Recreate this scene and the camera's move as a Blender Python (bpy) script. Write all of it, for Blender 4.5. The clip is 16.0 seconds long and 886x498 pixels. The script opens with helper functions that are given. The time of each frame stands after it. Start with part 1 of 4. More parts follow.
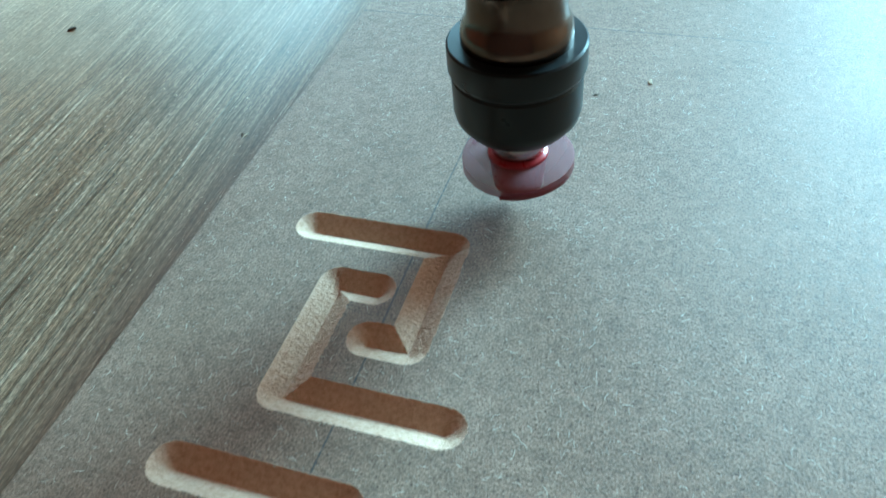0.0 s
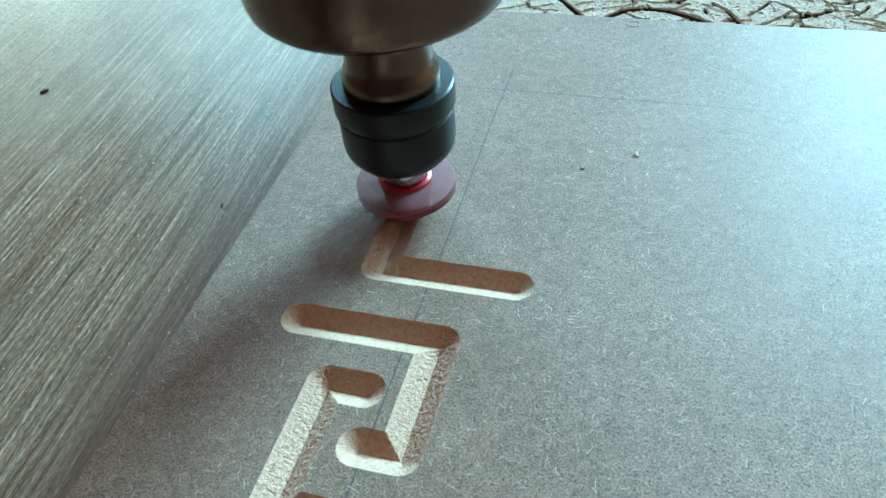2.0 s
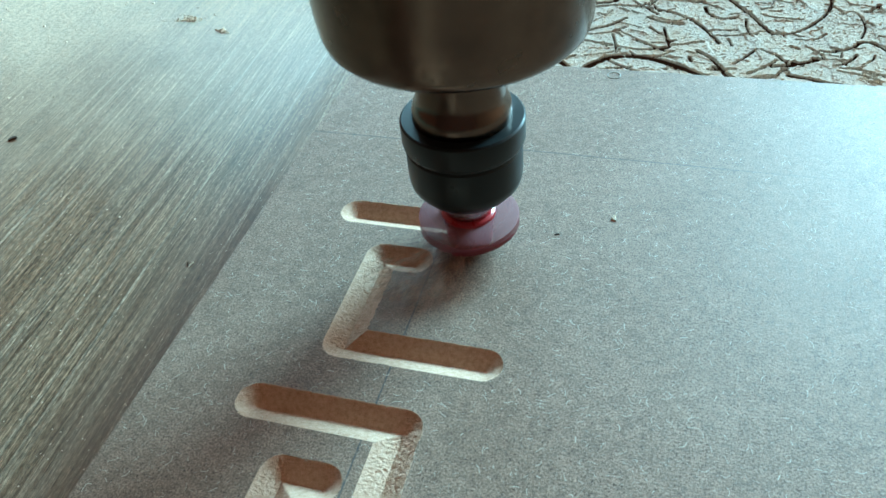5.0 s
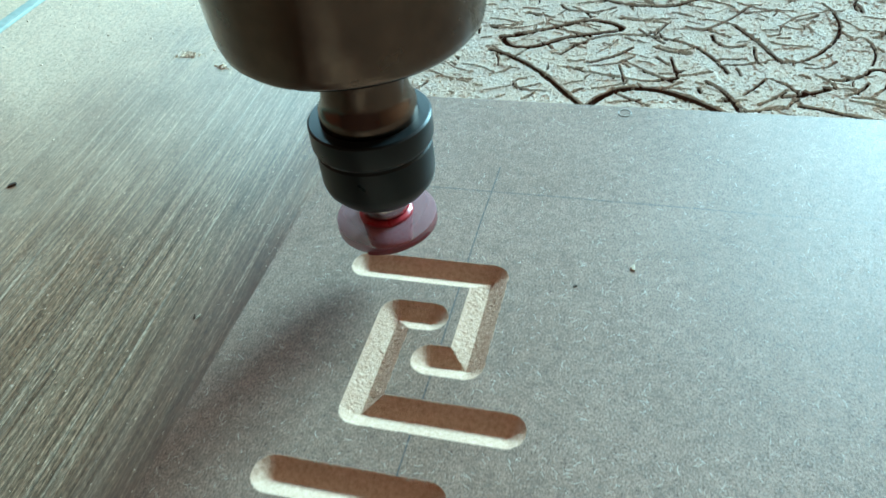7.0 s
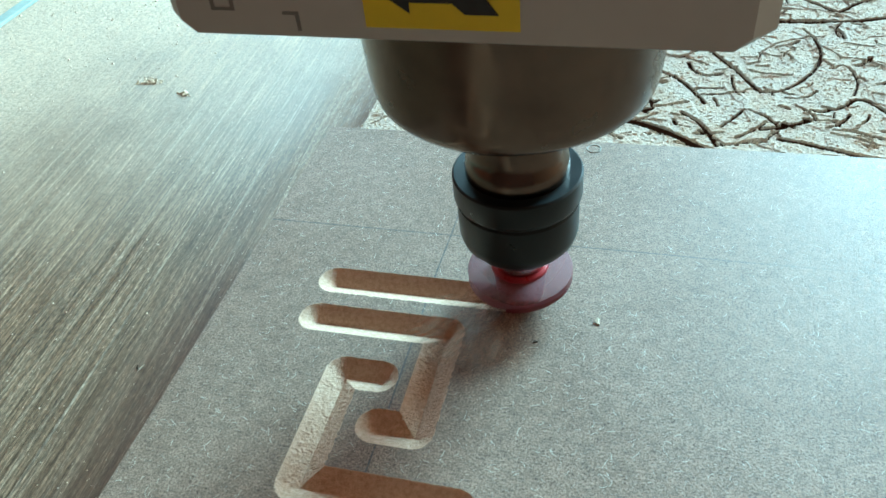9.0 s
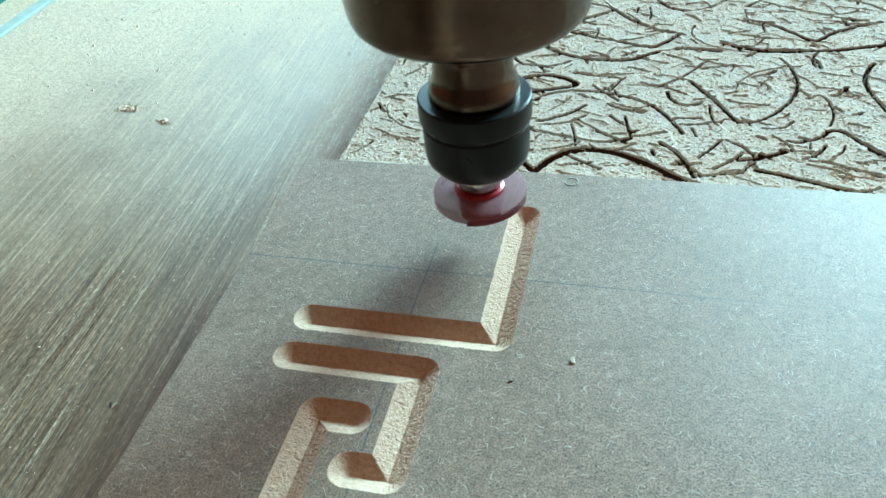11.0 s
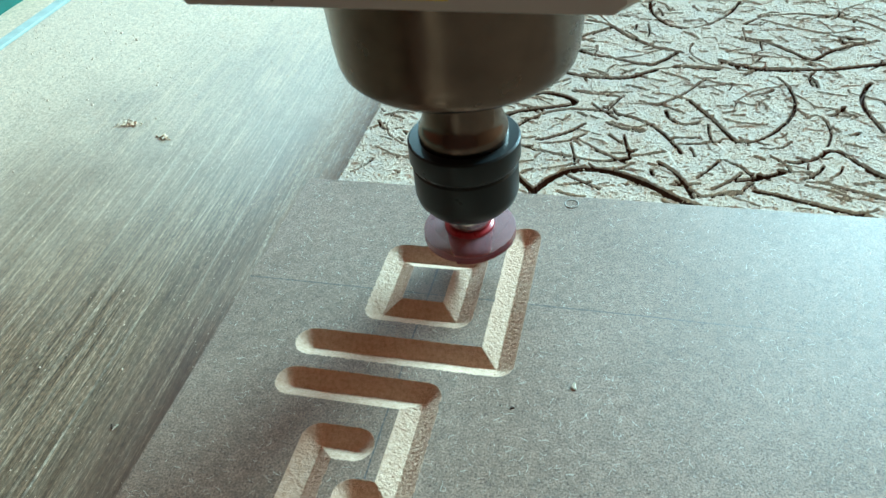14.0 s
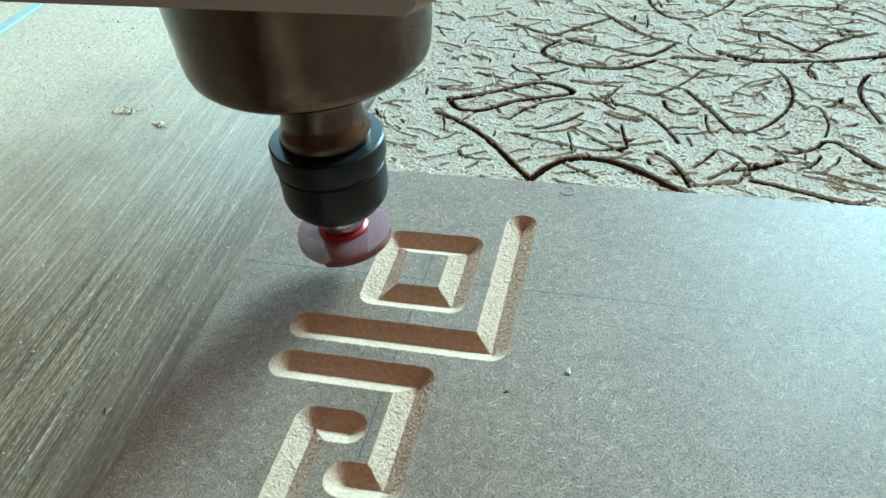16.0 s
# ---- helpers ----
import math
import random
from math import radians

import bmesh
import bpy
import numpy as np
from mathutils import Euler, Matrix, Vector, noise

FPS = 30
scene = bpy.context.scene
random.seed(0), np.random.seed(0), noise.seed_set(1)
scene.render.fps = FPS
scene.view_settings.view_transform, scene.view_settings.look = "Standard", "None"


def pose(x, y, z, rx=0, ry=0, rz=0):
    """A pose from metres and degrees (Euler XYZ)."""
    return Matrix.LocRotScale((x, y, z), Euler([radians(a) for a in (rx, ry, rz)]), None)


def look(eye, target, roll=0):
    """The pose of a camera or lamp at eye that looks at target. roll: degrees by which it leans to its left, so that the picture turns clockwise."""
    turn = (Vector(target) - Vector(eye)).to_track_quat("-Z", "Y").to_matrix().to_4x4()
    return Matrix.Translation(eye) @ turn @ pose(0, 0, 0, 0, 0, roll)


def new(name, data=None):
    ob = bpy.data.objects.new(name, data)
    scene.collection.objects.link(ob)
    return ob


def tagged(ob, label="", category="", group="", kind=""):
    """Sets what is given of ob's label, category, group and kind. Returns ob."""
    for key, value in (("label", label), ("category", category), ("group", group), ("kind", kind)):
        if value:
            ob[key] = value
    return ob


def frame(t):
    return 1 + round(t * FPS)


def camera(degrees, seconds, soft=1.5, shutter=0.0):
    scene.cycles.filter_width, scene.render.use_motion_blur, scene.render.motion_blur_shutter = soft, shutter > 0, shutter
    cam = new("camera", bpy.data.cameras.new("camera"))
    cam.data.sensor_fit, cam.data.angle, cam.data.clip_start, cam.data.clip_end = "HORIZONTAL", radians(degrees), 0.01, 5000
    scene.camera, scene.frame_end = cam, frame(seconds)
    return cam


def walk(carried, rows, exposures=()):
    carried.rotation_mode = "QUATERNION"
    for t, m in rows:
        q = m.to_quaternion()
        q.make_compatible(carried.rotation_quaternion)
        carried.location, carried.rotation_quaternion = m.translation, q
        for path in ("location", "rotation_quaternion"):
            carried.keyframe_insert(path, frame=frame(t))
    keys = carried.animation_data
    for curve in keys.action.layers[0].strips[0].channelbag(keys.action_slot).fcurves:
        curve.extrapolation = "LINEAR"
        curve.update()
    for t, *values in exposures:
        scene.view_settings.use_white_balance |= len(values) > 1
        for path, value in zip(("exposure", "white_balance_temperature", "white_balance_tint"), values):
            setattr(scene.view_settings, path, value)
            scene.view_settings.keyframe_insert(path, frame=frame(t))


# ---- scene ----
cam = camera(59.22, 16.0, shutter=0.4)
# seconds, eye in metres, turn in degrees; the origin is the pencil cross on the MDF, z = 0 its top
EYES = [
    (0, 0.05573, -0.22452, 0.12879, 44.990, 4.857, 17.640),
    (0.5, 0.05121, -0.21239, 0.13058, 44.848, 4.934, 16.917),
    (1, 0.04586, -0.21347, 0.13457, 44.910, 5.077, 16.543),
    (1.5, 0.05073, -0.21396, 0.13456, 45.583, 4.823, 15.960),
    (2, 0.05012, -0.20964, 0.13894, 45.863, 4.819, 15.652),
    (2.5, 0.05038, -0.20696, 0.13853, 46.249, 4.853, 15.665),
    (3, 0.05434, -0.20301, 0.13892, 46.704, 4.899, 15.541),
    (3.5, 0.05703, -0.19647, 0.14053, 47.007, 5.035, 15.438),
    (4, 0.05536, -0.19238, 0.14213, 47.321, 4.783, 15.610),
    (6.5, 0.05069, -0.19168, 0.13938, 47.228, 4.927, 15.060),
    (7, 0.04651, -0.18120, 0.14699, 47.774, 5.568, 14.554),
    (7.5, 0.04609, -0.16726, 0.14614, 48.291, 5.752, 14.232),
    (8, 0.04518, -0.16439, 0.14566, 48.344, 5.698, 14.270),
    (8.5, 0.04822, -0.16189, 0.14553, 48.492, 5.707, 14.157),
    (9, 0.05238, -0.16184, 0.14455, 48.477, 5.436, 14.069),
    (11.5, 0.05519, -0.15542, 0.15004, 49.586, 4.999, 13.279),
    (12, 0.05352, -0.15513, 0.15144, 49.488, 4.967, 13.245),
    (12.5, 0.05572, -0.15493, 0.15092, 49.535, 5.012, 13.243),
    (13, 0.05321, -0.15629, 0.15116, 49.487, 4.942, 13.220),
    (13.5, 0.05473, -0.15502, 0.15236, 49.507, 4.837, 13.248),
    (14, 0.05325, -0.15391, 0.15308, 49.768, 4.722, 13.181),
    (14.5, 0.05559, -0.15248, 0.15343, 49.964, 4.827, 12.970),
    (15, 0.05564, -0.15184, 0.15310, 49.939, 4.807, 12.860),
    (15.5, 0.05413, -0.15239, 0.15311, 49.799, 4.792, 12.909),
    (16, 0.05422, -0.15557, 0.15004, 49.584, 4.327, 13.343),
]
walk(cam, [(t, pose(x, y, z, rx, ry, rz)) for t, x, y, z, rx, ry, rz in EYES], [(0.0, 0.08, 5750, 5), (1.5, 0.08, 5750, 5), (2.5, 0.04, 5750, 5), (5.0, 0.0, 5950, 6), (8.0, 0.03, 6150, 8), (9.0, 0.16, 6200, 8), (11.0, 0.05, 6350, 9), (12.8, 0.10, 6350, 9), (14.6, 0.02, 6350, 9), (16.0, 0.0, 6350, 9)])

MM = 0.001

# ---- light: daylight through a window behind the machine and an added second ----
world = bpy.data.worlds.new("sky")
scene.world = world
world.use_nodes = True
wn = world.node_tree
sky = wn.nodes.new("ShaderNodeTexSky")
sky.sky_type, sky.sun_disc = "NISHITA", False
sky.sun_elevation, sky.sun_rotation = radians(50), radians(20)
wn.nodes["Background"].inputs["Strength"].default_value = 0.1
wn.links.new(sky.outputs["Color"], wn.nodes["Background"].inputs["Color"])

def window_lamp(eye, target, width, height, watts, colour):
    """The sky's light, standing in a window's opening."""
    lamp = bpy.data.lights.new("window_daylight", "AREA")
    lamp.shape, lamp.size, lamp.size_y = "RECTANGLE", width, height
    lamp.energy, lamp.color = watts, colour
    new("window_daylight", lamp).matrix_world = look(eye, target)


window_lamp((1.35, 2.56, 1.28), (1.35, 0.0, 1.28), 1.35, 0.95, 425, (0.455, 0.87, 1.0))
# second lamp: added for sheen on the table's left, its window unseen
window_lamp((-1.40, 2.56, 1.10), (-1.40, 0.0, 1.10), 1.9, 0.75, 62, (0.455, 0.87, 1.0))


# ---- materials ----
def shader(name, rough=0.6, metal=0.0, spec=0.5):
    m = bpy.data.materials.new(name)
    m.use_nodes = True
    b = m.node_tree.nodes["Principled BSDF"]
    b.inputs["Roughness"].default_value = rough
    b.inputs["Metallic"].default_value = metal
    b.inputs["Specular IOR Level"].default_value = spec
    return m, m.node_tree, b


def node(tree, kind, **values):
    n = tree.nodes.new(kind)
    for key, value in values.items():
        if key == "operation":
            n.operation = value
        elif key == "data_type":
            n.data_type = value
        elif key == "feature":
            n.feature = value
        elif key == "blend_type":
            n.blend_type = value
        else:
            n.inputs[key.replace("_", " ")].default_value = value
    return n


def coords(tree, scale=(1, 1, 1), turn=(0, 0, 0), shift=(0, 0, 0)):
    """Object coordinates in millimetres, stretched and turned."""
    tc = tree.nodes.new("ShaderNodeTexCoord")
    first = tree.nodes.new("ShaderNodeMapping")
    first.inputs["Scale"].default_value = (1000, 1000, 1000)
    first.inputs["Rotation"].default_value = turn
    first.inputs["Location"].default_value = shift
    mp = tree.nodes.new("ShaderNodeMapping")
    mp.inputs["Scale"].default_value = scale
    tree.links.new(tc.outputs["Object"], first.inputs["Vector"])
    tree.links.new(first.outputs["Vector"], mp.inputs["Vector"])
    return mp.outputs["Vector"]


def noise_tex(tree, vector, scale, detail=3.0, rough=0.55):
    n = node(tree, "ShaderNodeTexNoise", Scale=scale, Detail=detail, Roughness=rough)
    tree.links.new(vector, n.inputs["Vector"])
    return n.outputs["Fac"]


def ramp(tree, fac, stops):
    r = tree.nodes.new("ShaderNodeValToRGB")
    while len(r.color_ramp.elements) < len(stops):
        r.color_ramp.elements.new(0.5)
    for e, (p, c) in zip(r.color_ramp.elements, stops):
        e.position = p
        e.color = (*c, 1) if len(c) == 3 else (c[0], c[0], c[0], 1)
    tree.links.new(fac, r.inputs["Fac"])
    return r.outputs["Color"]


def mix(tree, fac, a, b, how="MIX"):
    m = tree.nodes.new("ShaderNodeMix")
    m.data_type, m.blend_type = "RGBA", how
    for sock, value in ((m.inputs[0], fac), (m.inputs[6], a), (m.inputs[7], b)):
        if isinstance(value, (int, float)):
            sock.default_value = value
        elif isinstance(value, tuple):
            sock.default_value = (*value, 1)
        else:
            tree.links.new(value, sock)
    return m.outputs[2]


def math_node(tree, operation, a, b=None):
    m = tree.nodes.new("ShaderNodeMath")
    m.operation = operation
    for sock, value in zip(m.inputs, (a, b)):
        if value is None:
            continue
        if isinstance(value, (int, float)):
            sock.default_value = value
        else:
            tree.links.new(value, sock)
    return m.outputs[0]


def bump(tree, bsdf, height, distance, strength=1.0):
    b = tree.nodes.new("ShaderNodeBump")
    b.inputs["Distance"].default_value = distance
    b.inputs["Strength"].default_value = strength
    tree.links.new(height, b.inputs["Height"])
    tree.links.new(b.outputs["Normal"], bsdf.inputs["Normal"])


def fibres(tree, turn, shift, low, high, scale=0.9):
    """Sparse, thin, short fibres lying one way."""
    v = coords(tree, (0.55, 4.2, 1.0), (0, 0, turn), shift)
    bent = noise_tex(tree, coords(tree, (1, 1, 1), (0, 0, 0), shift), 0.35, 2.0)
    warp = tree.nodes.new("ShaderNodeVectorMath")
    warp.operation = "ADD"
    tree.links.new(v, warp.inputs[0])
    tree.links.new(bent, warp.inputs[1])
    f = noise_tex(tree, warp.outputs[0], scale, 1.0)
    return ramp(tree, f, [(low, (0.0,)), (high, (1.0,))])


def mdf_face():
    """Sanded MDF face: grey-brown, fine dark and pale fibres, two pencil lines."""
    m, t, b = shader("mdf_face", 0.5, 0, 0.37)
    v = coords(t)
    base = ramp(t, noise_tex(t, v, 0.03, 3), [(0.3, (0.235, 0.153, 0.109)), (0.7, (0.28, 0.187, 0.138))])
    fleck = ramp(t, noise_tex(t, v, 1.9, 4, 0.75), [(0.30, (0.2,)), (0.5, (1.0,)), (0.72, (1.85,))])
    col = mix(t, 1.0, base, fleck, "MULTIPLY")
    mottle = ramp(t, noise_tex(t, coords(t, (1, 1, 1), (0, 0, 0), (5, 60, 8)), 0.45, 3, 0.65), [(0.33, (0.80,)), (0.66, (1.18,))])
    col = mix(t, 1.0, col, mottle, "MULTIPLY")
    dark = ramp(t, noise_tex(t, coords(t, (1, 1, 1), (0, 0, 0), (31, 7, 3)), 0.9, 2, 0.6), [(0.63, (0.0,)), (0.72, (1.0,))])
    col = mix(t, math_node(t, "MULTIPLY", dark, 0.65), col, (0.10, 0.06, 0.04))
    for turn, shift in ((0.3, (3, 1, 0)), (1.2, (47, 12, 0)), (2.1, (91, 33, 0)), (2.8, (17, 71, 0))):
        f = fibres(t, turn, shift, 0.725, 0.77)
        col = mix(t, math_node(t, "MULTIPLY", f, 0.35), col, (0.66, 0.60, 0.50))
    # pencil: a line along x at y = 0 and a line along y at x = 0, on the face only
    tc = t.nodes.new("ShaderNodeTexCoord")
    sep = t.nodes.new("ShaderNodeSeparateXYZ")
    t.links.new(tc.outputs["Object"], sep.inputs[0])
    wob = math_node(t, "MULTIPLY", math_node(t, "SUBTRACT", noise_tex(t, v, 0.02, 1), 0.5), 0.0012)
    worn = ramp(t, noise_tex(t, v, 0.8, 3), [(0.30, (0.35,)), (0.55, (1.0,))])
    far = ramp(t, math_node(t, "ABSOLUTE", math_node(t, "MULTIPLY", sep.outputs["X"], 6.0)), [(0.35, (1.0,)), (0.85, (0.0,))])
    top = math_node(t, "GREATER_THAN", sep.outputs["Z"], -0.00004)
    tall = math_node(t, "LESS_THAN", sep.outputs["Y"], 0.0125)
    for axis, extra, strength in (("Y", far, 0.8), ("X", tall, 0.85)):
        off = math_node(t, "ABSOLUTE", math_node(t, "ADD", sep.outputs[axis], wob))
        line = ramp(t, math_node(t, "MULTIPLY", off, 1000.0), [(0.15, (1.0,)), (0.28, (0.0,))])
        k = math_node(t, "MULTIPLY", math_node(t, "MULTIPLY", line, worn), math_node(t, "MULTIPLY", extra, top))
        col = mix(t, math_node(t, "MULTIPLY", k, strength), col, (0.07, 0.075, 0.08))
    t.links.new(col, b.inputs["Base Color"])
    r = ramp(t, noise_tex(t, v, 0.9, 3), [(0.3, (0.45,)), (0.7, (0.57,))])
    t.links.new(r, b.inputs["Roughness"])
    bump(t, b, noise_tex(t, v, 1.8, 4, 0.75), 0.00013, 0.8)
    return m


def mdf_cut():
    """Freshly milled MDF: warm brown, matt, pitted and fibrous."""
    m, t, b = shader("mdf_cut", 0.85, 0, 0.25)
    v = coords(t)
    col = ramp(t, noise_tex(t, v, 0.9, 4, 0.65), [(0.25, (0.46, 0.28, 0.185)), (0.5, (0.60, 0.40, 0.285)), (0.8, (0.72, 0.53, 0.41))])
    t.links.new(col, b.inputs["Base Color"])
    bump(t, b, noise_tex(t, v, 2.6, 4, 0.75), 0.00035, 0.75)
    return m


def mdf_bed():
    """Old spoilboard: pale dusty MDF, darker in the cuts, whose shade is painted in."""
    m, t, b = shader("mdf_bed", 0.85, 0, 0.12)
    v = coords(t)
    pale = ramp(t, noise_tex(t, v, 0.35, 5, 0.65), [(0.25, (0.42, 0.315, 0.235)), (0.5, (0.50, 0.40, 0.32)), (0.75, (0.59, 0.51, 0.43))])
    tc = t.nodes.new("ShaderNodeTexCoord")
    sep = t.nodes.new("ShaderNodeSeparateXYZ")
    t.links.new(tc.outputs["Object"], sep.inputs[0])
    # depth below the face drives the painted shade in the cuts
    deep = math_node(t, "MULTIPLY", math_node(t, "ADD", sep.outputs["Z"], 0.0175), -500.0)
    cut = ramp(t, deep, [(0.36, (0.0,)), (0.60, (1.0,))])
    bare = ramp(t, noise_tex(t, coords(t, (1, 1, 1), (0, 0, 0), (70, 20, 4)), 0.07, 4, 0.6), [(0.45, (0.0,)), (0.58, (1.0,))])
    pale = mix(t, math_node(t, "MULTIPLY", bare, 0.6), pale, (0.48, 0.415, 0.36))
    grit = ramp(t, noise_tex(t, coords(t, (1, 1, 1), (0, 0, 0), (13, 2, 9)), 1.6, 3, 0.7), [(0.34, (0.72,)), (0.5, (1.0,)), (0.68, (1.2,))])
    pale = mix(t, 1.0, pale, grit, "MULTIPLY")
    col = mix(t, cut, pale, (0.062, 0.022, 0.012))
    t.links.new(col, b.inputs["Base Color"])
    bump(t, b, noise_tex(t, v, 1.1, 5, 0.75), 0.0003, 0.7)
    return m


def table_wood():
    """Dark wood-grain table board, satin and dusty."""
    m, t, b = shader("table_wood", 0.45, 0, 0.7)
    v = coords(t, (1.0, 0.006, 1.0), (0, 0, radians(-3.0)))
    broad = noise_tex(t, v, 0.05, 3, 0.5)
    streak = noise_tex(t, v, 0.62, 6, 0.7)
    col = ramp(t, streak, [(0.28, (0.128, 0.080, 0.049)), (0.46, (0.196, 0.132, 0.085)), (0.58, (0.250, 0.180, 0.122)), (0.74, (0.42, 0.345, 0.26))])
    tone = ramp(t, broad, [(0.3, (0.84, 0.82, 0.80)), (0.7, (1.12, 1.10, 1.08))])
    col = mix(t, 1.0, col, tone, "MULTIPLY")
    thread = noise_tex(t, coords(t, (1.0, 0.028, 1.0), (0, 0, radians(-3.0))), 1.3, 4, 0.7)
    col = mix(t, 1.0, col, ramp(t, thread, [(0.34, (0.45,)), (0.5, (0.95,)), (0.66, (1.75,))]), "MULTIPLY")
    grain = ramp(t, noise_tex(t, coords(t, (1.0, 0.22, 1.0), (0, 0, radians(-3.0))), 1.9, 4, 0.75), [(0.34, (0.5,)), (0.5, (0.95,)), (0.66, (1.7,))])
    col = mix(t, 1.0, col, grain, "MULTIPLY")
    # sawdust: thick far away by the rail, thin specks elsewhere
    tc = t.nodes.new("ShaderNodeTexCoord")
    sep = t.nodes.new("ShaderNodeSeparateXYZ")
    t.links.new(tc.outputs["Object"], sep.inputs[0])
    away = math_node(t, "SUBTRACT", math_node(t, "MULTIPLY", sep.outputs["Y"], 3.2), math_node(t, "ADD", math_node(t, "MULTIPLY", sep.outputs["X"], 3.6), 0.10))
    heap = math_node(t, "ADD", away, math_node(t, "MULTIPLY", noise_tex(t, coords(t), 0.02, 4, 0.6), 0.7))
    dust = ramp(t, math_node(t, "MULTIPLY", heap, 0.5), [(0.34, (0.0,)), (0.58, (0.42,)), (0.82, (1.0,))])
    grit = ramp(t, noise_tex(t, coords(t), 0.8, 3, 0.7), [(0.38, (0.45,)), (0.62, (1.0,))])
    dust = math_node(t, "MULTIPLY", dust, grit)
    specks = ramp(t, noise_tex(t, coords(t, (1, 1, 1), (0, 0, 0), (9, 5, 2)), 0.55, 2, 0.6), [(0.73, (0.0,)), (0.77, (0.7,))])
    cover = math_node(t, "MAXIMUM", dust, specks)
    col = mix(t, cover, col, (0.74, 0.585, 0.43))
    # shade of the workpiece's edge painted as a brown, matt strip
    edge_shade = ramp(t, math_node(t, "MULTIPLY", math_node(t, "ADD", sep.outputs["X"], 0.125), 15.0), [(0.35, (0.0,)), (0.90, (0.85,))])
    edge_shade = math_node(t, "MULTIPLY", edge_shade, ramp(t, noise_tex(t, coords(t, (1, 0.35, 1), (0, 0, 0), (3, 8, 1)), 0.5, 4, 0.7), [(0.32, (0.25,)), (0.6, (1.0,))]))
    col = mix(t, edge_shade, col, (0.20, 0.105, 0.064))
    matt = math_node(t, "MAXIMUM", cover, edge_shade)
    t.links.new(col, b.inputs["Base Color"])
    r = math_node(t, "ADD", math_node(t, "MULTIPLY", matt, 0.4), ramp(t, streak, [(0.3, (0.31,)), (0.7, (0.44,))]))
    t.links.new(r, b.inputs["Roughness"])
    bump(t, b, math_node(t, "ADD", math_node(t, "ADD", streak, math_node(t, "MULTIPLY", thread, 0.6)), math_node(t, "MULTIPLY", cover, 0.8)), 0.0002, 0.7)
    return m


def plain(name, colour, rough=0.5, metal=0.0, vary=0.12, scale=0.2, relief=0.00005, spec=0.5):
    """Paint, plastic or metal with slight stains and fine relief."""
    m, t, b = shader(name, rough, metal, spec)
    v = coords(t)
    lo, hi = [max(0, c * (1 - vary)) for c in colour], [min(1, c * (1 + vary)) for c in colour]
    t.links.new(ramp(t, noise_tex(t, v, scale, 4, 0.6), [(0.3, tuple(lo)), (0.7, tuple(hi))]), b.inputs["Base Color"])
    t.links.new(ramp(t, noise_tex(t, v, scale * 2.7, 3), [(0.3, (max(0.02, rough - 0.07),)), (0.7, (min(1, rough + 0.08),))]), b.inputs["Roughness"])
    bump(t, b, noise_tex(t, v, scale * 6, 3), relief, 0.5)
    return m


def spun(name, colour, seen, rough=0.3):
    """A part turning so fast that it shows as a half clear veil."""
    m, t, b = shader(name, rough, 0, 0.3)
    b.inputs["Base Color"].default_value = (*colour, 1)
    b.inputs["Alpha"].default_value = seen
    return m


MDF, CUT, BED, WOOD = mdf_face(), mdf_cut(), mdf_bed(), table_wood()
STEEL = plain("dull_steel", (0.125, 0.090, 0.069), 0.20, 1.0, 0.30, 0.05, 0.00001)
BRIGHT = plain("bright_steel", (0.50, 0.49, 0.47), 0.2, 1.0, 0.06, 0.2, 0.00001)
BLACK = plain("blackened_steel", (0.008, 0.011, 0.012), 0.32, 0.0, 0.1, 0.03, 0.0, 0.25)
SILVER = plain("painted_housing", (0.49, 0.475, 0.44), 0.5, 0.0, 0.06, 0.05)
RED = plain("red_lacquer", (0.42, 0.02, 0.03), 0.3, 0.0, 0.15)
CRESCENT = plain("dark_red_lacquer", (0.16, 0.012, 0.02), 0.35, 0.0, 0.15)
VEIL = spun("spinning_red_disc", (0.31, 0.15, 0.17), 0.58, 0.75)
VEIL_EDGE = spun("spinning_red_rim", (0.30, 0.10, 0.12), 0.62, 0.5)
SPRAY = spun("blurred_chips", (0.43, 0.26, 0.175), 0.14, 0.9)
YELLOW = plain("yellow_sticker", (0.80, 0.58, 0.012), 0.5, 0.0, 0.05)
INK = plain("black_ink", (0.02, 0.018, 0.016), 0.6)
GREYINK = plain("grey_ink", (0.2, 0.19, 0.18), 0.6)
TEAL = plain("teal_paint", (0.008, 0.14, 0.115), 0.4, 0.0, 0.2, 0.08)
PALETEAL = plain("worn_teal_edge", (0.34, 0.43, 0.40), 0.5, 0.0, 0.2, 0.1)
DUST = plain("sawdust", (0.68, 0.54, 0.40), 0.95, 0.0, 0.25, 0.6, 0.0004, 0.2)
# room colours: unseen surfaces, chosen to tint fill light and cap reflections
REDBOUNCE = plain("red_bounce", (0.33, 0.098, 0.048), 0.9, 0.0, 0.1, 0.01)
DARKWALL = plain("dark_wall", (0.10, 0.03, 0.016), 0.9, 0.0, 0.1, 0.01)
WARMWALL = plain("ochre_wall", (0.42, 0.20, 0.115), 0.9, 0.0, 0.1, 0.01)
CONCRETE = plain("concrete", (0.16, 0.075, 0.045), 0.9, 0.0, 0.2, 0.01)
WHITE = plain("white_frame", (0.75, 0.75, 0.74), 0.5)
CHIP = plain("pale_chip", (0.86, 0.80, 0.64), 0.7, 0.0, 0.15, 0.8)
FIBRE = plain("pale_fibre", (0.66, 0.58, 0.47), 0.85, 0.0, 0.15, 0.5, 0.00005, 0.2)
GREYFIBRE = plain("grey_fibre", (0.27, 0.24, 0.20), 0.4, 0.0, 0.3, 0.6)
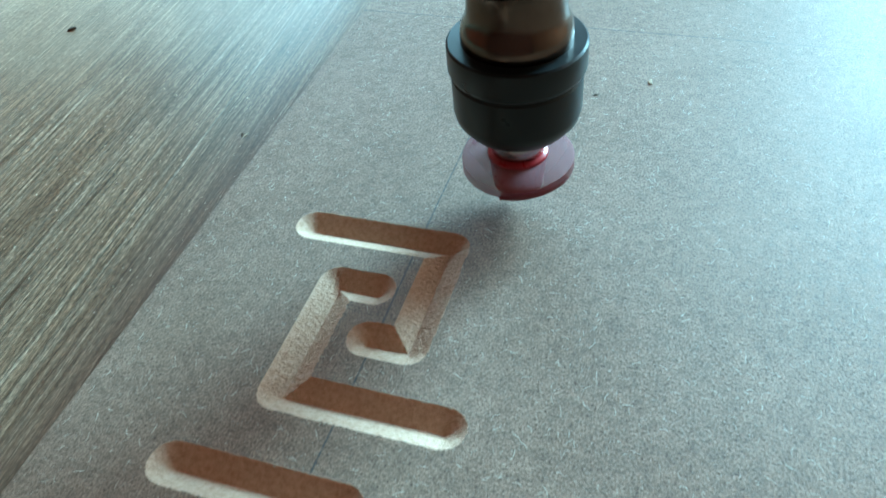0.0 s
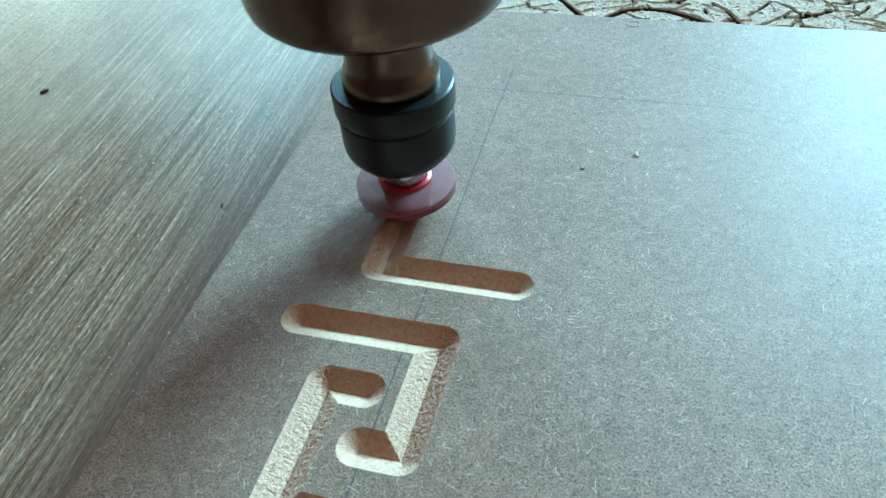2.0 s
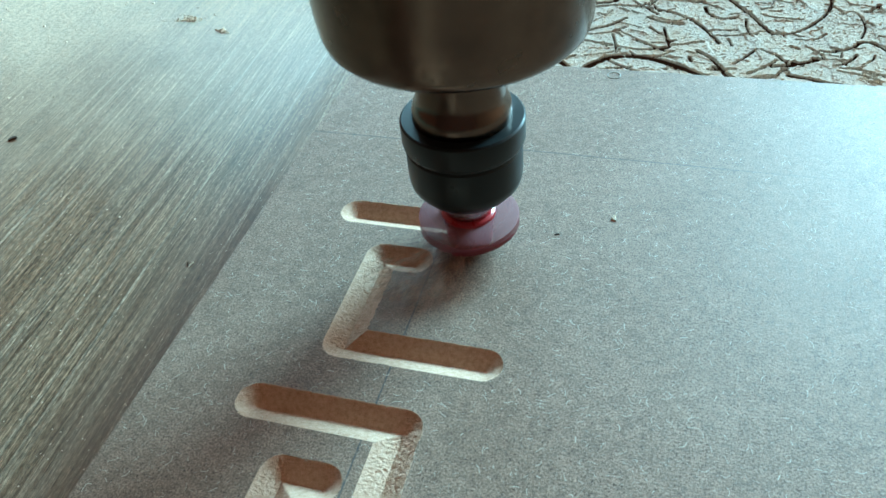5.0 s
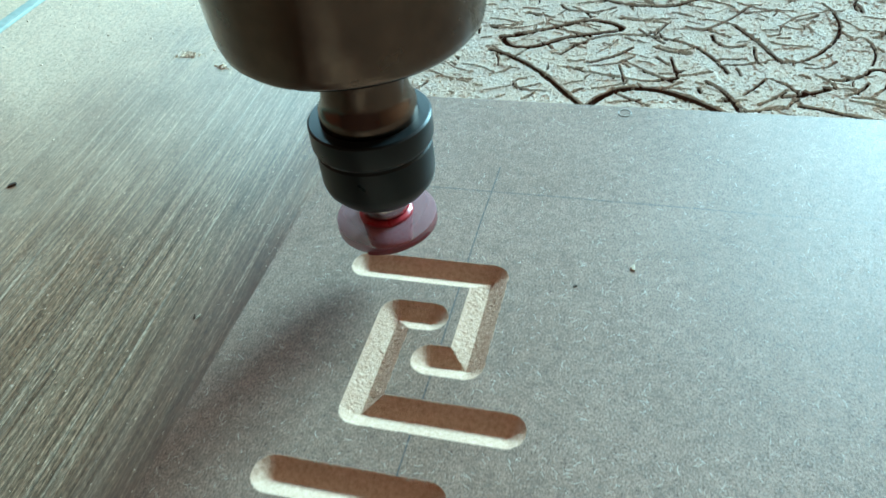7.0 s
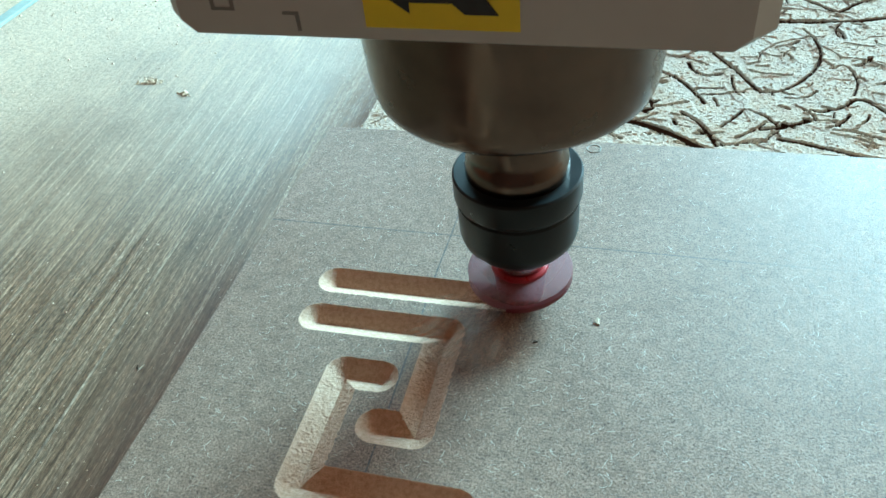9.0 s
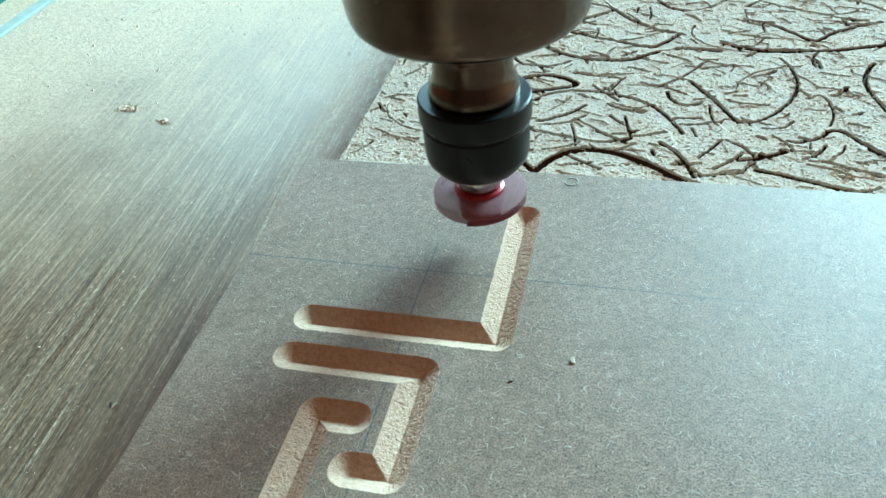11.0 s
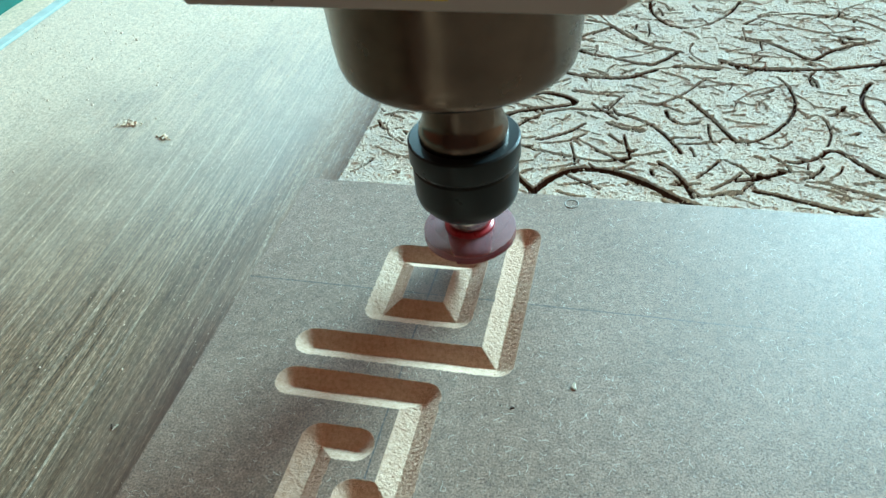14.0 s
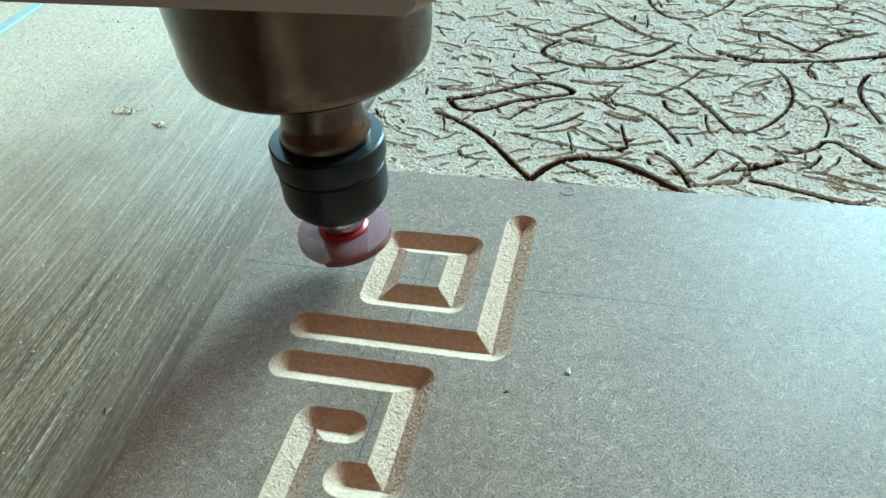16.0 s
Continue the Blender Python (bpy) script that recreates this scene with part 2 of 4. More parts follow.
DARKFIBRE = plain("dark_fibre", (0.10, 0.06, 0.04), 0.6, 0.0, 0.2, 0.5)
DARKCHIP = plain("dark_chip", (0.07, 0.045, 0.03), 0.8)


# ---- mesh helpers (millimetres in, metres out) ----
def mesh_of(name, verts, faces, materials, indices=None, smooth=False):
    me = bpy.data.meshes.new(name)
    me.from_pydata([tuple(c * MM for c in v) for v in verts], [], faces)
    for m in materials:
        me.materials.append(m)
    if indices is not None:
        me.polygons.foreach_set("material_index", np.asarray(indices, dtype=np.int32))
    if smooth:
        me.shade_smooth()
    me.update()
    return me


def part(name, bm, material, parent, label=""):
    me = bpy.data.meshes.new(name)
    bmesh.ops.recalc_face_normals(bm, faces=bm.faces)
    bm.to_mesh(me)
    bm.free()
    me.materials.append(material)
    ob = new(name, me)
    ob.parent = parent
    return tagged(ob, label) if label else ob


def bevelled(bm, width, segments=2):
    bmesh.ops.bevel(bm, geom=bm.edges[:], offset=width * MM, segments=segments, affect="EDGES", profile=0.6)
    return bm


def block(x0, x1, y0, y1, z0, z1, bevel=0.0, bm=None):
    b = bmesh.new()
    bmesh.ops.create_cube(b, size=1)
    for v in b.verts:
        v.co = ((x0 if v.co.x < 0 else x1) * MM, (y0 if v.co.y < 0 else y1) * MM, (z0 if v.co.z < 0 else z1) * MM)
    if bevel:
        bevelled(b, bevel)
    if bm is None:
        return b
    me = bpy.data.meshes.new("tmp")
    b.to_mesh(me)
    b.free()
    bm.from_mesh(me)
    bpy.data.meshes.remove(me)
    return bm


def lathe(profile, steps=72):
    """A body of revolution about z from (radius, height) points, in millimetres."""
    bm = bmesh.new()
    rings = []
    for r, z in profile:
        if r <= 0:
            rings.append([bm.verts.new((0, 0, z * MM))])
        else:
            rings.append([bm.verts.new((r * MM * math.cos(2 * math.pi * i / steps), r * MM * math.sin(2 * math.pi * i / steps), z * MM)) for i in range(steps)])
    for a, b in zip(rings, rings[1:]):
        for i in range(steps):
            j = (i + 1) % steps
            if len(a) == 1 and len(b) == 1:
                continue
            if len(a) == 1:
                f = bm.faces.new((a[0], b[i], b[j]))
            elif len(b) == 1:
                f = bm.faces.new((a[i], a[j], b[0]))
            else:
                f = bm.faces.new((a[i], a[j], b[j], b[i]))
            f.smooth = True
    return bm


def sharp(ob, angle=32):
    ob.data.set_sharp_from_angle(angle=radians(angle))
    return ob


def value_noise(xs, ys, cell, seed):
    """Smooth noise from 0 to 1 at the given millimetres."""
    rng = np.random.RandomState(seed)
    g = rng.rand(257, 257)
    u, v = xs / cell + 1000, ys / cell + 1000
    i, j = np.floor(u).astype(int), np.floor(v).astype(int)
    fu, fv = u - i, v - j
    fu, fv = fu * fu * (3 - 2 * fu), fv * fv * (3 - 2 * fv)
    i, j = i % 256, j % 256
    return (g[i, j] * (1 - fu) + g[i + 1, j] * fu) * (1 - fv) + (g[i, j + 1] * (1 - fu) + g[i + 1, j + 1] * fu) * fv


def to_polyline(X, Y, points):
    """The distance of each place to a polyline, and how far along it the nearest point lies."""
    best, along, run = np.full(X.shape, 1e9), np.zeros(X.shape), 0.0
    for (ax, ay), (bx, by) in zip(points, points[1:]):
        dx, dy = bx - ax, by - ay
        length = math.hypot(dx, dy)
        k = np.clip(((X - ax) * dx + (Y - ay) * dy) / (length * length), 0, 1)
        d = np.hypot(X - ax - k * dx, Y - ay - k * dy)
        near = d < best
        best, along = np.where(near, d, best), np.where(near, run + k * length, along)
        run += length
    return best, along, run


def grid_faces(nx, ny):
    i, j = np.meshgrid(np.arange(nx - 1), np.arange(ny - 1), indexing="ij")
    a = (i * ny + j).ravel()
    return np.stack([a, a + ny, a + ny + 1, a + 1], 1)


# ---- unseen room: closed round the machine to tint its light, windows in far wall ----
def wall(name, boxes, material, label):
    bm = bmesh.new()
    for b in boxes:
        block(*b, bm=bm)
    return tagged(part(name, bm, material, None), label, "wall" if "wall" in name else name, "", "structure")


wall("floor", [(-2600, 2600, -2600, 2600, -900, -850)], CONCRETE, "unseen brown floor that closes the room")
wall("ceiling", [(-2600, 2600, -2600, 2600, 2600, 2700)], REDBOUNCE, "unseen red-brown ceiling that warms the fill light")
wall("wall_west", [(-2700, -2600, -2600, 2600, -850, 2600)], REDBOUNCE, "unseen red-brown wall that warms the fill light")
wall("wall_east", [(2600, 2700, -2600, 2600, -850, 2600)], WARMWALL, "unseen ochre wall, added for a warm reflection")
wall("wall_south", [(-2600, 2600, -2700, -2600, -850, 2600)], DARKWALL, "unseen dark brown wall, added for a dark reflection")
wall("wall_north", [(-2600, -2400, 2600, 2700, -850, 2600), (-400, 625, 2600, 2700, -850, 2600), (2075, 2600, 2600, 2700, -850, 2600),
                    (-2400, -400, 2600, 2700, -850, 675), (-2400, -400, 2600, 2700, 1525, 2600),
                    (625, 2075, 2600, 2700, -850, 755), (625, 2075, 2600, 2700, 1805, 2600)], REDBOUNCE, "unseen red-brown wall with two window openings")


def window_in(name, x0, x1, z0, z1, label):
    """A white frame with one mullion in an opening of the far wall."""
    ob = tagged(new(name), label, "window", "", "structure")
    mid = (x0 + x1) / 2
    for box in ((x0, x0 + 50, 2620, 2680, z0, z1), (x1 - 50, x1, 2620, 2680, z0, z1), (mid - 25, mid + 25, 2620, 2680, z0 + 50, z1 - 50),
                (x0 + 50, x1 - 50, 2620, 2680, z0, z0 + 50), (x0 + 50, x1 - 50, 2620, 2680, z1 - 50, z1)):
        part("window_frame", block(*box, bevel=4), WHITE, ob)


window_in("window_1", 625, 2075, 755, 1805, "large white-framed window letting in bright daylight")
window_in("sheen_window", -2400, -400, 675, 1525, "unseen second window, added for the sheen on table and board")

# ---- machine table, rail, spoilboard ----
TABLE_Z, BED_Z = -28.0, -17.5
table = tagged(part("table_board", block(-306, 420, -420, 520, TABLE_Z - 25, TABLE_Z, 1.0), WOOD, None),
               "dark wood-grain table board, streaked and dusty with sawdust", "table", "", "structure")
stand = tagged(new("machine_stand"), "plain steel stand under the machine table", "stand")
for x in (-280, 380):
    for y in (-390, 480):
        part("leg", block(x - 30, x + 30, y - 30, y + 30, -850, TABLE_Z - 25, 3), TEAL, stand)

rail = tagged(new("machine_rail"), "teal painted steel rail with sawdust along its ledge", "rail")
part("edge_strip", block(-314, -306, -420, 520, TABLE_Z - 25, TABLE_Z + 1.5, 0.8), PALETEAL, rail, "worn pale teal edge")
part("ledge", block(-340, -314, -420, 520, TABLE_Z - 25, TABLE_Z + 0.5, 0.4), DUST, rail, "ledge covered with sawdust")
part("beam", block(-420, -340, -420, 520, TABLE_Z - 25, TABLE_Z + 16, 2.5), TEAL, rail)


def spoilboard():
    """Scored MDF bed: old cuts of many jobs crossing each other, fuzzy and dusty."""
    step = 0.4
    xs, ys = np.arange(-56.5, 186, step), np.arange(46, 270, step)
    X, Y = np.meshgrid(xs, ys, indexing="ij")
    Z = np.zeros(X.shape)
    rough = value_noise(X, Y, 1.3, 5) * 0.30 + value_noise(X, Y, 3.2, 6) * 0.55 + value_noise(X, Y, 9.0, 7) * 0.8
    Z += rough * 0.46 - 0.38
    # shallow old pockets: crisp-edged plates at slightly different levels
    plate = value_noise(X + 0.4 * Y, Y, 17.0, 8) + 0.35 * value_noise(X, Y, 6.0, 9)
    Z -= 0.30 * np.clip((plate - 0.72) / 0.02, 0, 1) + 0.30 * np.clip((0.42 - plate) / 0.02, 0, 1)
    tuft = value_noise(X * 0.9, Y * 0.9, 0.7, 10)
    Z += 0.32 * np.clip(tuft - 0.62, 0, 1) / 0.34 - 0.2 * np.clip(0.25 - tuft, 0, 1) / 0.25
    rng = random.Random(12)

    def cut(points, half, depth, ragged=0.5, lip=0.10):
        px, py = [p[0] for p in points], [p[1] for p in points]
        m = half + 3
        i0, i1 = np.searchsorted(xs, (min(px) - m, max(px) + m))
        j0, j1 = np.searchsorted(ys, (min(py) - m, max(py) + m))
        if i1 - i0 < 2 or j1 - j0 < 2:
            return
        sx, sy = X[i0:i1, j0:j1], Y[i0:i1, j0:j1]
        d, _, _ = to_polyline(sx, sy, points)
        d = d + (value_noise(sx, sy, 0.9, 21) - 0.5) * ragged
        hole = -1.25 * depth * np.clip((half - d) / max(0.3, half * 0.28), 0, 1)
        ridge = lip * np.clip(1 - np.abs(d - half - 0.5) / 0.8, 0, 1) * value_noise(sx, sy, 1.1, 22)
        patch = Z[i0:i1, j0:j1]
        Z[i0:i1, j0:j1] = np.where(hole < -0.01, np.minimum(patch, hole - 0.2), patch + ridge)

    def smooth_curve(points, n=5):
        p = [points[0], *points, points[-1]]
        out = []
        for a, b, c, d in zip(p, p[1:], p[2:], p[3:]):
            for k in range(n):
                s = k / n
                out.append(tuple(0.5 * (2 * b[q] + (c[q] - a[q]) * s + (2 * a[q] - 5 * b[q] + 4 * c[q] - d[q]) * s * s
                                        + (3 * b[q] - a[q] - 3 * c[q] + d[q]) * s ** 3) for q in (0, 1)))
        return out + [points[-1]]

    # small scars: short straight nicks and shallow arcs
    for _ in range(620):
        x, y = rng.uniform(-58, 186), rng.uniform(44, 272)
        a = rng.gauss(-0.25, 0.45) if rng.random() < 0.75 else rng.uniform(0, math.pi)
        n, bend, reach = 4, rng.gauss(0, 0.13), (3.0 + 13 * rng.random() ** 2) / 4
        pts = [(x, y)]
        for _ in range(n):
            a += bend
            x, y = x + reach * math.cos(a), y + reach * math.sin(a)
            pts.append((x, y))
        cut(pts, rng.uniform(0.28, 0.74), rng.uniform(0.9, 2.4), 0.45, 0.28)
    # larger arcs of circles and ovals
    for _ in range(16):
        x, y, r = rng.uniform(-60, 190), rng.uniform(50, 275), rng.uniform(9, 34)
        a, sweep, squash = rng.uniform(0, 6.28), rng.uniform(0.9, 2.6), rng.uniform(0.5, 1.0)
        pts = [(x + r * math.cos(a + sweep * k / 10), y + squash * r * math.sin(a + sweep * k / 10)) for k in range(11)]
        cut(pts, rng.uniform(0.35, 0.6), rng.uniform(0.6, 1.2), 0.4, 0.2)
    # the cuts that stand out
    cut(smooth_curve([(-24.4, 131.1), (-17.7, 123.2), (-6.5, 124.2), (6.6, 133), (26.6, 140.3), (22.7, 146.4), (12.5, 148.6), (-1.3, 141.3), (-14.9, 133.8), (-24.4, 131.1)]), 1.42, 3.0, 0.4)
    cut(smooth_curve([(-26.7, 119.4), (-21.2, 116.9), (-9.9, 109.2), (1.6, 97.9), (12.8, 83.8), (19.4, 76.1)]), 1.23, 2.6, 0.4)
    cut(smooth_curve([(17.4, 72.3), (19.5, 77.2), (24.1, 85), (31.8, 92), (41.6, 93), (50.1, 90.7), (59.9, 85.2), (69.3, 78.2), (76.4, 74.2)]), 1.80, 3.3, 0.4)
    cut(smooth_curve([(2, 87.6), (-7, 87.9), (-11.6, 91.9), (-10.1, 95.4), (-7.2, 96.3)]), 0.66, 1.4, 0.4)
    cut(smooth_curve([(4.3, 117.7), (9.4, 125.6), (17.9, 133), (28.6, 136.4), (41.3, 135.3), (52.3, 131.4), (60, 125.6), (66, 117.7), (71.1, 107.5)]), 0.85, 2.0, 0.4)
    cut(smooth_curve([(8.3, 107.3), (20.3, 102.5), (32.4, 99.7), (42.5, 98.9), (52.3, 102.5), (64.8, 107.4)]), 0.76, 1.8, 0.4)
    cut(smooth_curve([(-2.4, 203), (3.8, 199.1), (13.5, 195.5), (23.5, 204.2), (33.8, 211.8), (39, 215.5)]), 1.14, 2.4, 0.4)
    cut(smooth_curve([(19.3, 191.9), (30.5, 186.6), (44.7, 181.8), (56.7, 177.7), (63.2, 182.9), (69.8, 190.8)]), 1.04, 2.2, 0.4)
    cut(smooth_curve([(16, 189.7), (9.8, 181.6), (11.7, 174.2), (22, 167.6), (34.1, 164.1), (47.3, 165), (55.3, 169.8), (60.1, 173.6)]), 1.23, 2.5, 0.4)
    cut(smooth_curve([(68.3, 176.7), (76.4, 176.5), (86.1, 175.3)]), 1.42, 2.8, 0.4)
    cut(smooth_curve([(87.9, 182.5), (95.8, 179.4), (106.6, 176.6), (117.5, 177.3), (133, 179), (148.7, 183.4), (161.3, 187.7)]), 1.52, 2.9, 0.4)
    cut(smooth_curve([(98.8, 207.8), (108.5, 203.2), (117.6, 195.3), (126.4, 187.7), (135.2, 196.3), (145.4, 202.4), (155.5, 206.7)]), 1.04, 2.3, 0.4)
    cut(smooth_curve([(99.5, 222.2), (110.6, 232.1), (123, 235.1), (134.9, 234.2), (146.1, 230.4), (155.1, 224.5), (163.4, 212.9)]), 0.85, 1.9, 0.4)
    cut(smooth_curve([(110.8, 170.1), (114.5, 160.4), (115.5, 148), (112.3, 135.9), (105.8, 125.5), (98.4, 118.6), (91.4, 116.8)]), 0.76, 1.8, 0.4)
    cut(smooth_curve([(73.9, 147.8), (79.2, 139), (84.8, 129.2), (90.8, 117.8)]), 0.95, 2.1, 0.4)
    cut(smooth_curve([(64.9, 138.4), (66.5, 132.6), (71.7, 128.1), (77.6, 130)]), 0.85, 1.9, 0.4)
    cut(smooth_curve([(62.9, 100.2), (69.1, 93.4), (73.2, 85.5), (75.1, 78.9)]), 0.85, 1.9, 0.4)
    cut(smooth_curve([(75.1, 79.3), (83.5, 81.6), (91.2, 83.4)]), 0.66, 1.5, 0.4)
    cut(smooth_curve([(96.4, 85.8), (103.8, 83.9), (112.2, 80.9), (121.4, 77.7), (131.6, 74.7)]), 1.23, 2.5, 0.4)
    cut(smooth_curve([(90.3, 90.9), (96.9, 93.2), (106.3, 98)]), 1.23, 2.4, 0.4)
    cut(smooth_curve([(86.8, 103.9), (92, 100.7), (95.7, 95)]), 0.76, 1.7, 0.4)
    cut(smooth_curve([(122.8, 113.8), (127.5, 114.3), (131.8, 108.5), (137.1, 101.8), (144.6, 95.6)]), 1.04, 2.2, 0.4)
    cut(smooth_curve([(108.3, 106.1), (112.1, 105.2), (118.9, 108.4), (123.5, 113.9)]), 0.85, 1.8, 0.4)
    cut(smooth_curve([(146.9, 167.6), (144, 162.6), (141.1, 153.1), (142.1, 141.3), (145.4, 129.1)]), 0.95, 2.0, 0.4)
    cut(smooth_curve([(55.2, 247.7), (56.6, 233.7), (64.2, 220.8), (73.2, 216.9)]), 0.95, 2.0, 0.4)
    cut(smooth_curve([(-2.6, 164.1), (2.7, 158.5), (13.1, 157.1), (22.6, 162.3)]), 0.76, 1.7, 0.4)
    cut(smooth_curve([(41.9, 126.9), (48.2, 123.1), (55.7, 120.9)]), 0.76, 1.7, 0.4)
    cut(smooth_curve([(16.5, 108.9), (26.7, 111.3), (33.6, 116.9)]), 0.66, 1.5, 0.4)
    cut(smooth_curve([(70.4, 114), (77.4, 114.7), (85.2, 116.8)]), 0.76, 1.7, 0.4)
    cut(smooth_curve([(117.9, 136.4), (122.4, 139.1), (125.5, 135.6), (126.3, 126), (124, 117.8)]), 0.57, 1.2, 0.4)
    cut(smooth_curve([(81.1, 166.3), (76.3, 159.3), (70.1, 150.7), (61, 142.1)]), 0.66, 1.3, 0.4)
    cut(smooth_curve([(25.3, 223.6), (37, 217.5), (45, 207.3), (57.8, 195.9), (66.4, 192.5)]), 0.95, 2.0, 0.4)
    cut(smooth_curve([(118.4, 92.8), (126.7, 90.3), (134.6, 86.7), (140.8, 85.2)]), 0.85, 1.8, 0.4)
    cut(smooth_curve([(76.7, 217.1), (87.4, 225.1), (95, 237.3), (99.1, 248.8)]), 0.76, 1.6, 0.4)
    cut(smooth_curve([(157.5, 250.4), (164.7, 252.9), (169.3, 246.3)]), 0.76, 1.6, 0.4)
    cut(smooth_curve([(49.3, 117.5), (50.7, 109.5), (52.2, 103)]), 0.66, 1.5, 0.4)
    cut(smooth_curve([(25.3, 152.2), (35.4, 149.7), (45.1, 148.1)]), 0.76, 1.5, 0.4)
    cut(smooth_curve([(32.9, 124.7), (28.8, 119.9), (20.4, 113.5), (15.3, 111.6)]), 0.85, 1.8, 0.4)
    cut(smooth_curve([(108.5, 226.8), (121.4, 219), (134.1, 213.5), (146.3, 208.2)]), 0.76, 1.5, 0.4)

    nx, ny = X.shape
    verts = np.stack([X, Y, Z + BED_Z], 2).reshape(-1, 3).tolist()
    faces = grid_faces(nx, ny).tolist()
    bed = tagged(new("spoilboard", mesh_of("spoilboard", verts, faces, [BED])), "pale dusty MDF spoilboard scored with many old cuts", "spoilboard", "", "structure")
    top, low = BED_Z - 0.05, TABLE_Z
    x0, x1, y0, y1 = xs[0], xs[-1], ys[0], ys[-1]
    for box in ((x0, 400, -400, y0, low, top), (x1, 400, y0, y1, low, top), (x0, 400, y1, 500, low, top),
                (x0 + 0.8, x1, y0, y1, low, BED_Z - 4.5), (x0, x0 + 0.8, y0, y1, low, BED_Z - 0.3)):
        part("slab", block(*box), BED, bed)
    return xs, ys, Z + BED_Z


BED_XS, BED_YS, BED_HEIGHT = spoilboard()

# ---- the MDF workpiece: meander cut with a V-shaped cutter ----
HALF, DEPTH = 4.7, 2.95
SLOPE = DEPTH / HALF


def key_unit(dy):
    upper = [(-27.4, -36.4 + dy), (7.5, -36.4 + dy), (7.5, -66.6 + dy), (-1.4, -66.6 + dy)]
    lower = [(20.7, -83.4 + dy), (-14.1, -83.4 + dy), (-14.1, -52.9 + dy), (-5.0, -52.9 + dy)]
    return upper, lower


PITCH = 67.3
UPPER, LOWER = key_unit(0)
LONG = [(-27.2, -22.5), (23.7, -22.5), (23.7, 28.4)]
SQUARE = [(9.6, 15.8), (-11.9, 15.8), (-11.9, -7.4), (9.6, -7.4), (9.6, 15.8)]
DONE = [*key_unit(-PITCH), *key_unit(-2 * PITCH)]
# seconds at which the cutter passes each corner of the cuts made while the camera watches
TIMED = [
    (LOWER, (0.62, 1.44, 2.16, 2.50)),
    (UPPER, (3.93, 4.82, 5.56, 5.79)),
    (LONG, (7.68, 8.93, 10.20)),
    (SQUARE, (11.55, 12.12, 12.68, 13.20, 13.76)),
]
EDGE_X, FAR_Y, NEAR_Y, RIGHT_X, THICK = -55.8, 51.2, -330.0, 330.0, 17.5


def tidy(slot, row):
    """Joins stray bits of a piece to the piece that they touch."""
    groups, seen = {}, np.zeros(len(slot), bool)
    for start in np.flatnonzero(slot >= 0):
        if seen[start]:
            continue
        seen[start] = True
        stack, cells = [start], []
        while stack:
            c = stack.pop()
            cells.append(c)
            for q in (c - 1, c + 1, c - row, c + row):
                if not seen[q] and slot[q] == slot[start]:
                    seen[q] = True
                    stack.append(q)
        groups.setdefault(int(slot[start]), []).append(cells)
    for own, bits in groups.items():
        for cells in sorted(bits, key=len)[:-1]:
            near = [int(slot[q]) for c in cells for q in (c - 1, c + 1, c - row, c + row) if slot[q] >= 0 and slot[q] != own]
            slot[cells] = max(set(near), key=near.count) if near else -1


